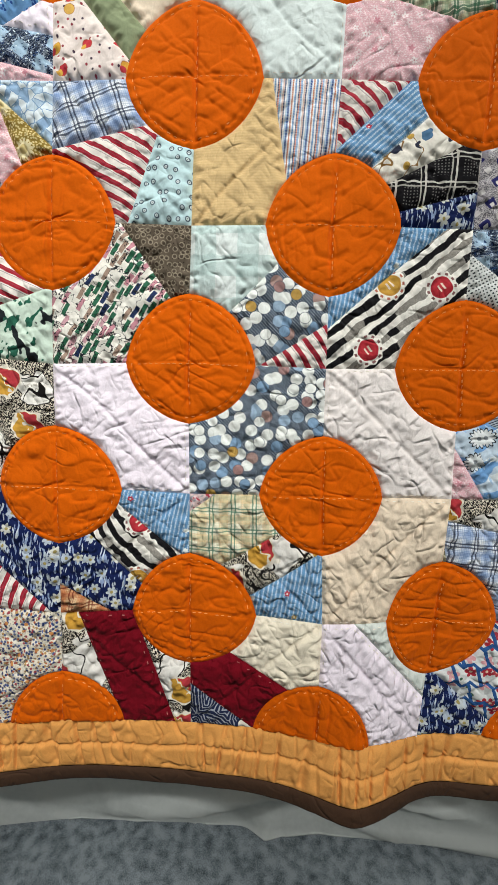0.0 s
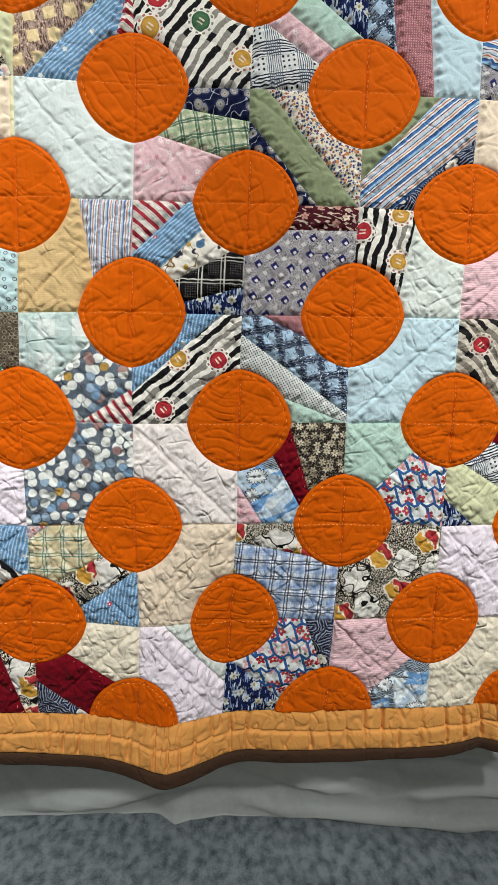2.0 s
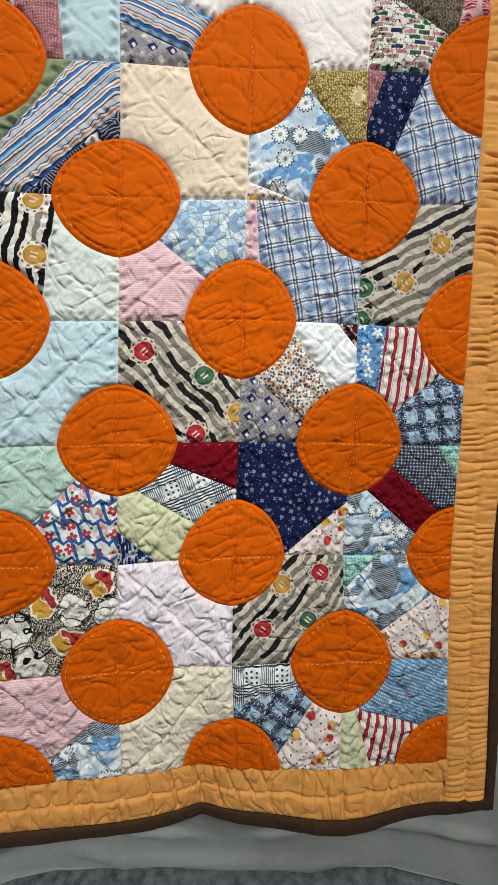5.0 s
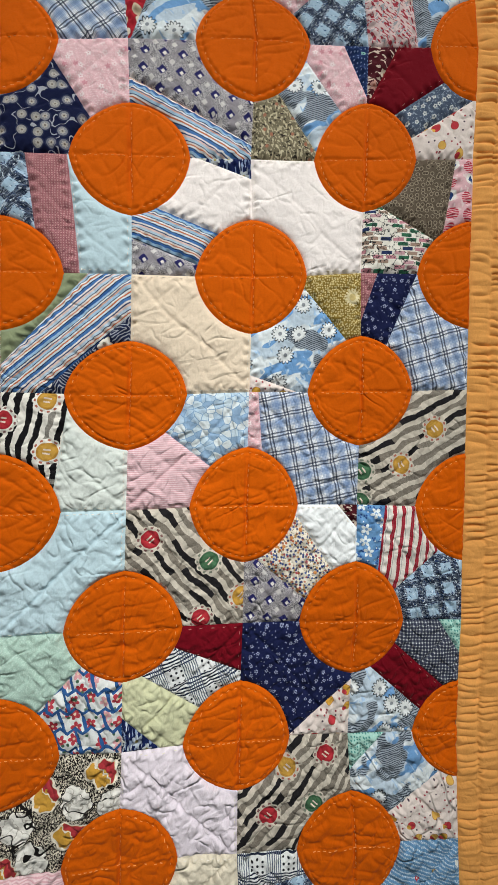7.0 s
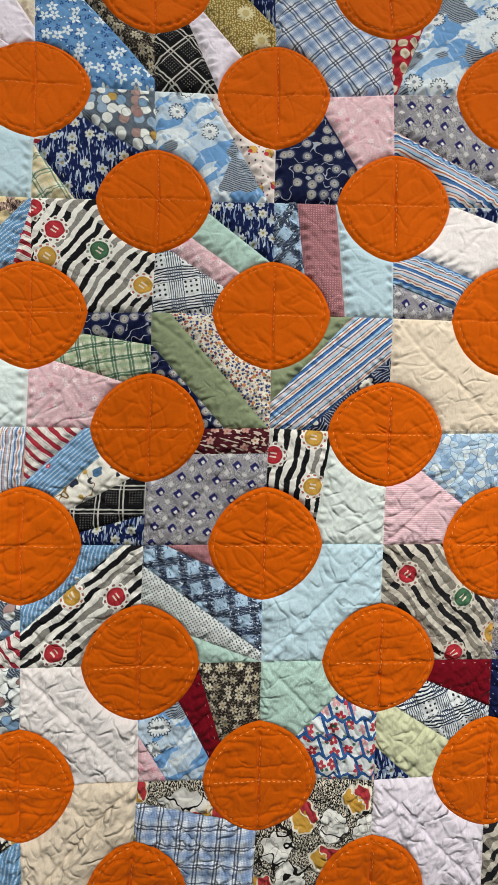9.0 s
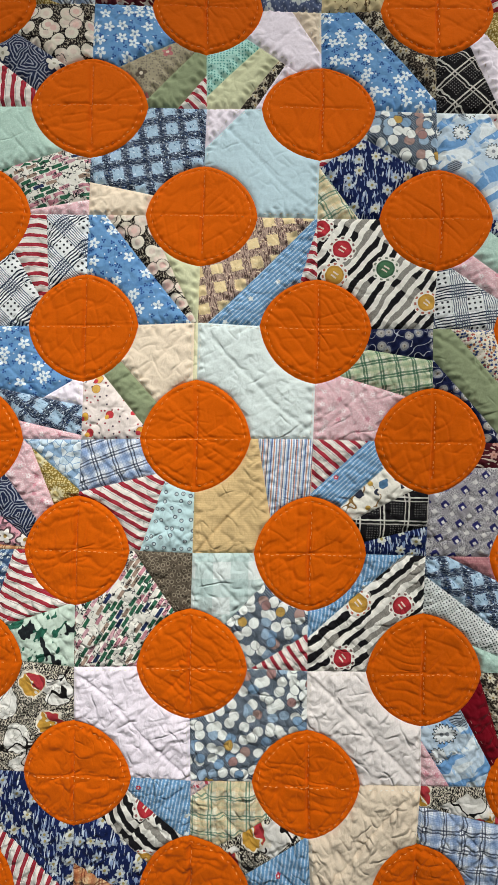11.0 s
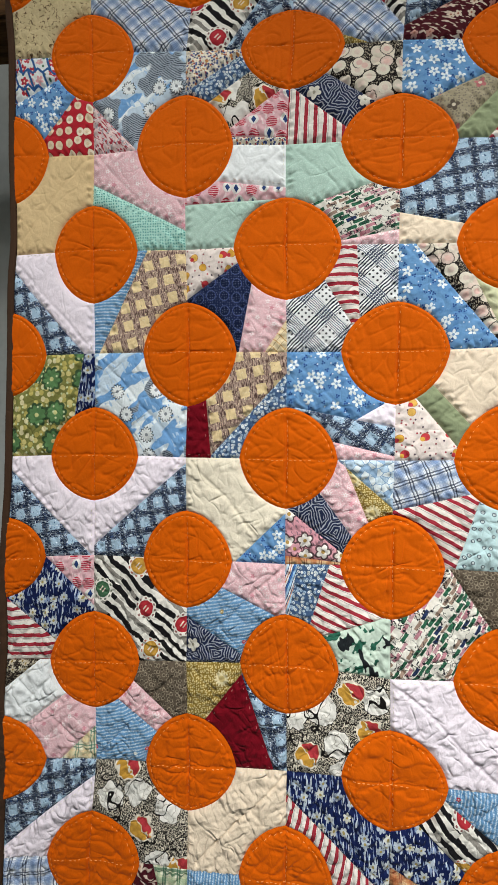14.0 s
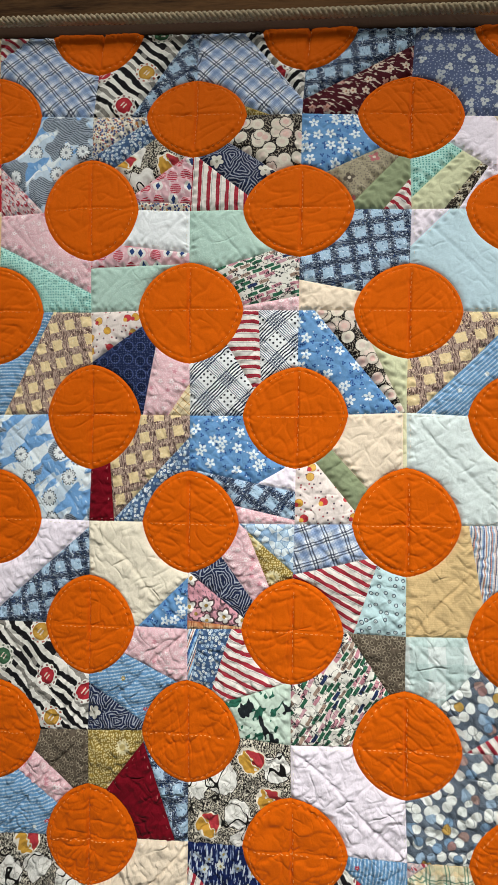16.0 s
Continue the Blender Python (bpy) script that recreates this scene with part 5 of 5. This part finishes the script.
def structure(name, bm, mat, label, cat):
    return tagged(part(name, bm, mat), label, cat, kind="structure")


FLOOR = -0.10
structure("floor", box(-4, 4, -6, 1.4, FLOOR - 0.1, FLOOR), CARPET, "mottled grey short-pile floor covering", "floor")
structure("ceiling", box(-4, 4, -6, 1.4, 5.9, 6.0), PAINT, "plain pale ceiling", "ceiling")
structure("wall_back", box(-4, 4, 1.25, 1.4, FLOOR, 5.9), WOOD, "dark brown wooden wall behind the quilt", "wall")
structure("wall_front", box(-4, 4, -6.1, -6, FLOOR, 5.9), PAINT, "plain pale wall", "wall")
structure("wall_west", box(-4.1, -4, -6, 1.4, FLOOR, 5.9), PAINT, "plain pale wall", "wall")
structure("wall_east", box(4, 4.1, -6, 1.4, FLOOR, 5.9), PAINT, "plain pale wall", "wall")


def grey_sheet():
    """The cloth hung behind the quilt, falling back to the floor with a rumpled hem."""
    nu, nv = 360, 200
    P, uv = [], []
    s = np.linspace(0, 1, nu)
    t = np.linspace(0, 1, nv)
    S, T = np.meshgrid(s, t)
    x = -1.55 + 3.1 * S
    z = 2.64 * (1 - T)
    foot = np.interp(x, [-1.55, -0.77, -0.55, -0.09, 0.04, 0.13, 0.45, 0.70, 1.08, 1.28, 1.55], [0.47, 0.48, 0.515, 0.517, 0.495, 0.505, 0.488, 0.467, 0.439, 0.375, 0.33])
    y = 0.34 + (foot - 0.34) * T + 0.014 * np.sin(x * 8 + 2.5 * vnoise(x * 2, T * 2, 31)) * (0.3 + T) * np.clip((1 - T) / 0.1, 0.1, 1)
    low = np.clip((T - 0.70) / 0.30, 0, 1)
    fold = np.exp(-(vnoise(x * 1.5 + T * 4, T * 26 - x * 1.6, 33) / 0.24) ** 2)
    calm = np.clip((1 - T) / 0.07, 0.12, 1)
    y = y - calm * low * (0.014 * vnoise(x * 2.6, T * 7, 32) - 0.013 * fold) - 0.010 * calm * low * np.exp(-(vnoise(x * 5 - T * 12, T * 9 + x * 2, 35) / 0.15) ** 2)
    # long folds where the cloth has slid down,
    for q, (z0, slope, amp, wide, x0, x1) in enumerate(((0.10, 0.10, 0.022, 0.016, -0.5, 0.25), (0.17, -0.13, 0.020, 0.014, -0.2, 0.6), (0.06, -0.05, 0.018, 0.012, 0.15, 1.0), (0.26, 0.06, 0.022, 0.020, 0.2, 1.1), (0.13, 0.04, 0.020, 0.014, 0.6, 1.4), (0.20, 0.16, 0.022, 0.018, -1.2, -0.3), (0.35, -0.10, 0.020, 0.022, -0.6, 0.4))):
        line = z0 + slope * (x - (x0 + x1) / 2) + 0.018 * vnoise(x * 4, 0 * x, 40 + q)
        y = y - 1.3 * amp * np.exp(-((z - line) / wide) ** 2) * np.clip((x - x0) / 0.15, 0, 1) * np.clip((x1 - x) / 0.15, 0, 1)
    # the hem lies a little out over the floor, in a loose corner at one place
    lie = np.clip((T - 0.955) / 0.045, 0, 1)
    out = 0.010 + 0.008 * vnoise(x * 2.4, 0 * x, 36) + 0.020 * np.clip(1 - np.abs(x + 0.02) / 0.05, 0, 1)
    y = y - lie * out
    z = z * (1 - lie) + lie * (0.010 + 0.003 * vnoise(x * 6, T * 20, 34)) + 0.004 + FLOOR
    faces = [[i * nu + j, (i + 1) * nu + j, (i + 1) * nu + j + 1, i * nu + j + 1] for i in range(nv - 1) for j in range(nu - 1)]
    pts = np.stack([x, y, z], -1).reshape(-1, 3)
    ob = put_mesh("hanging_sheet", pts, faces, np.stack([x, z], -1).reshape(-1, 2), DRAPE, None)
    sol = ob.modifiers.new("thickness", "SOLIDIFY")
    sol.thickness, sol.offset = 0.003, -1
    return tagged(ob, "plain grey cotton sheet with its hem rumpled on the floor", "backdrop cloth")


grey_sheet()


def rope():
    """Three twisted strands."""
    top = tagged(new("rope"), "twisted natural fibre rope strung above the quilt", "rope")
    L0, L1, n = -0.930, 1.15, 700
    for k in range(3):
        P, faces = [], []
        ring = 8
        for i in range(n):
            f = i / (n - 1)
            x = L0 + f * (L1 - L0)
            zc = 2.2735 - 0.0183 * min(x + 0.946, 1.2) + 0.0008 * math.sin(f * 21)
            a = x / 0.026 * 2 * math.pi + k * 2 * math.pi / 3
            cy, cz = -0.020 + 0.0029 * math.cos(a), zc + 0.0029 * math.sin(a)
            for q in range(ring):
                b = 2 * math.pi * q / ring
                P.append((x, cy + 0.0034 * math.cos(b), cz + 0.0034 * math.sin(b)))
        for i in range(n - 1):
            for q in range(ring):
                a, b = i * ring + q, i * ring + (q + 1) % ring
                faces.append([a, b, b + ring, a + ring])
        put_mesh("strand", P, faces, np.zeros((len(P), 2)), ROPE, top)
    # a white tape round the rope's end, tied down to the clip
    tape = box(-0.006, 0.006, -0.003, 0.003, -0.022, 0.022, 0.002)
    tape.transform(pose(L0 - 0.017, -0.024, 2.283, 0, -34, 0))
    part("end_tape", tape, WHITE, top, "white tape")
    knot = box(-0.010, 0.010, -0.010, 0.010, -0.008, 0.008, 0.005)
    knot.transform(pose(L0 + 0.004, -0.020, 2.272, 0, 20, 0))
    part("knot", knot, ROPE, top)
    return top


rope()
tagged(part("wooden_beam", box(-1.7, 1.7, 0.035, 0.115, 2.25, 2.42, 0.006), WOOD), "dark stained wooden beam behind the top of the quilt", "beam")


def clip(x, z):
    top = tagged(new("spring_clip"), "black plastic clip gripping the quilt's corner", "clip")
    part("jaw", box(x - 0.016, x + 0.016, -0.021, -0.009, z - 0.018, z + 0.015, 0.005), BLACK, top, smooth=True)
    part("jaw", box(x - 0.016, x + 0.016, 0.010, 0.020, z - 0.018, z + 0.015, 0.005), BLACK, top, smooth=True)
    part("spring", box(x - 0.009, x + 0.009, -0.014, 0.016, z + 0.010, z + 0.028, 0.004), BLACK, top)
    for i in range(3):
        part("marking", box(x - 0.010 + i * 0.008, x - 0.005 + i * 0.008, -0.0218, -0.0212, z - 0.0145, z - 0.0125), WHITE, top)
    return top


clip(-0.967, 2.262)


def ceiling_panel(x, y):
    top = tagged(new("ceiling_light"), "flat rectangular ceiling light panel", "ceiling light", "ceiling lights")
    part("frame", box(x - 0.64, x + 0.64, y - 0.34, y + 0.34, 5.845, 5.898, 0.004), PAINT, top)
    return top


for lx, ly in LAMPS:
    ceiling_panel(lx, ly)


def spotlight(eye, aim):
    """A small cylinder head behind its added beam, out of view, on a stem from the ceiling."""
    top = tagged(new("spotlight"), "unseen black cylindrical spotlight, added on a ceiling stem", "spotlight", "spotlights")
    bm = bmesh.new()
    for radius, depth, at in ((0.075, 0.16, 0.10), (0.060, 0.03, 0.195)):
        got = bmesh.ops.create_cone(bm, cap_ends=True, segments=24, radius1=radius, radius2=radius * 0.92, depth=depth)
        bmesh.ops.translate(bm, verts=got["verts"], vec=(0, 0, at))
    bm.transform(look(eye, aim))
    part("head", bm, BLACK, top)
    back = look(eye, aim) @ Vector((0, 0, 0.12))
    part("stem", box(back.x - 0.012, back.x + 0.012, back.y - 0.012, back.y + 0.012, back.z, 5.899), BLACK, top)
    return top


for eye, aim in ADDED_SPOTS:
    spotlight(eye, aim)
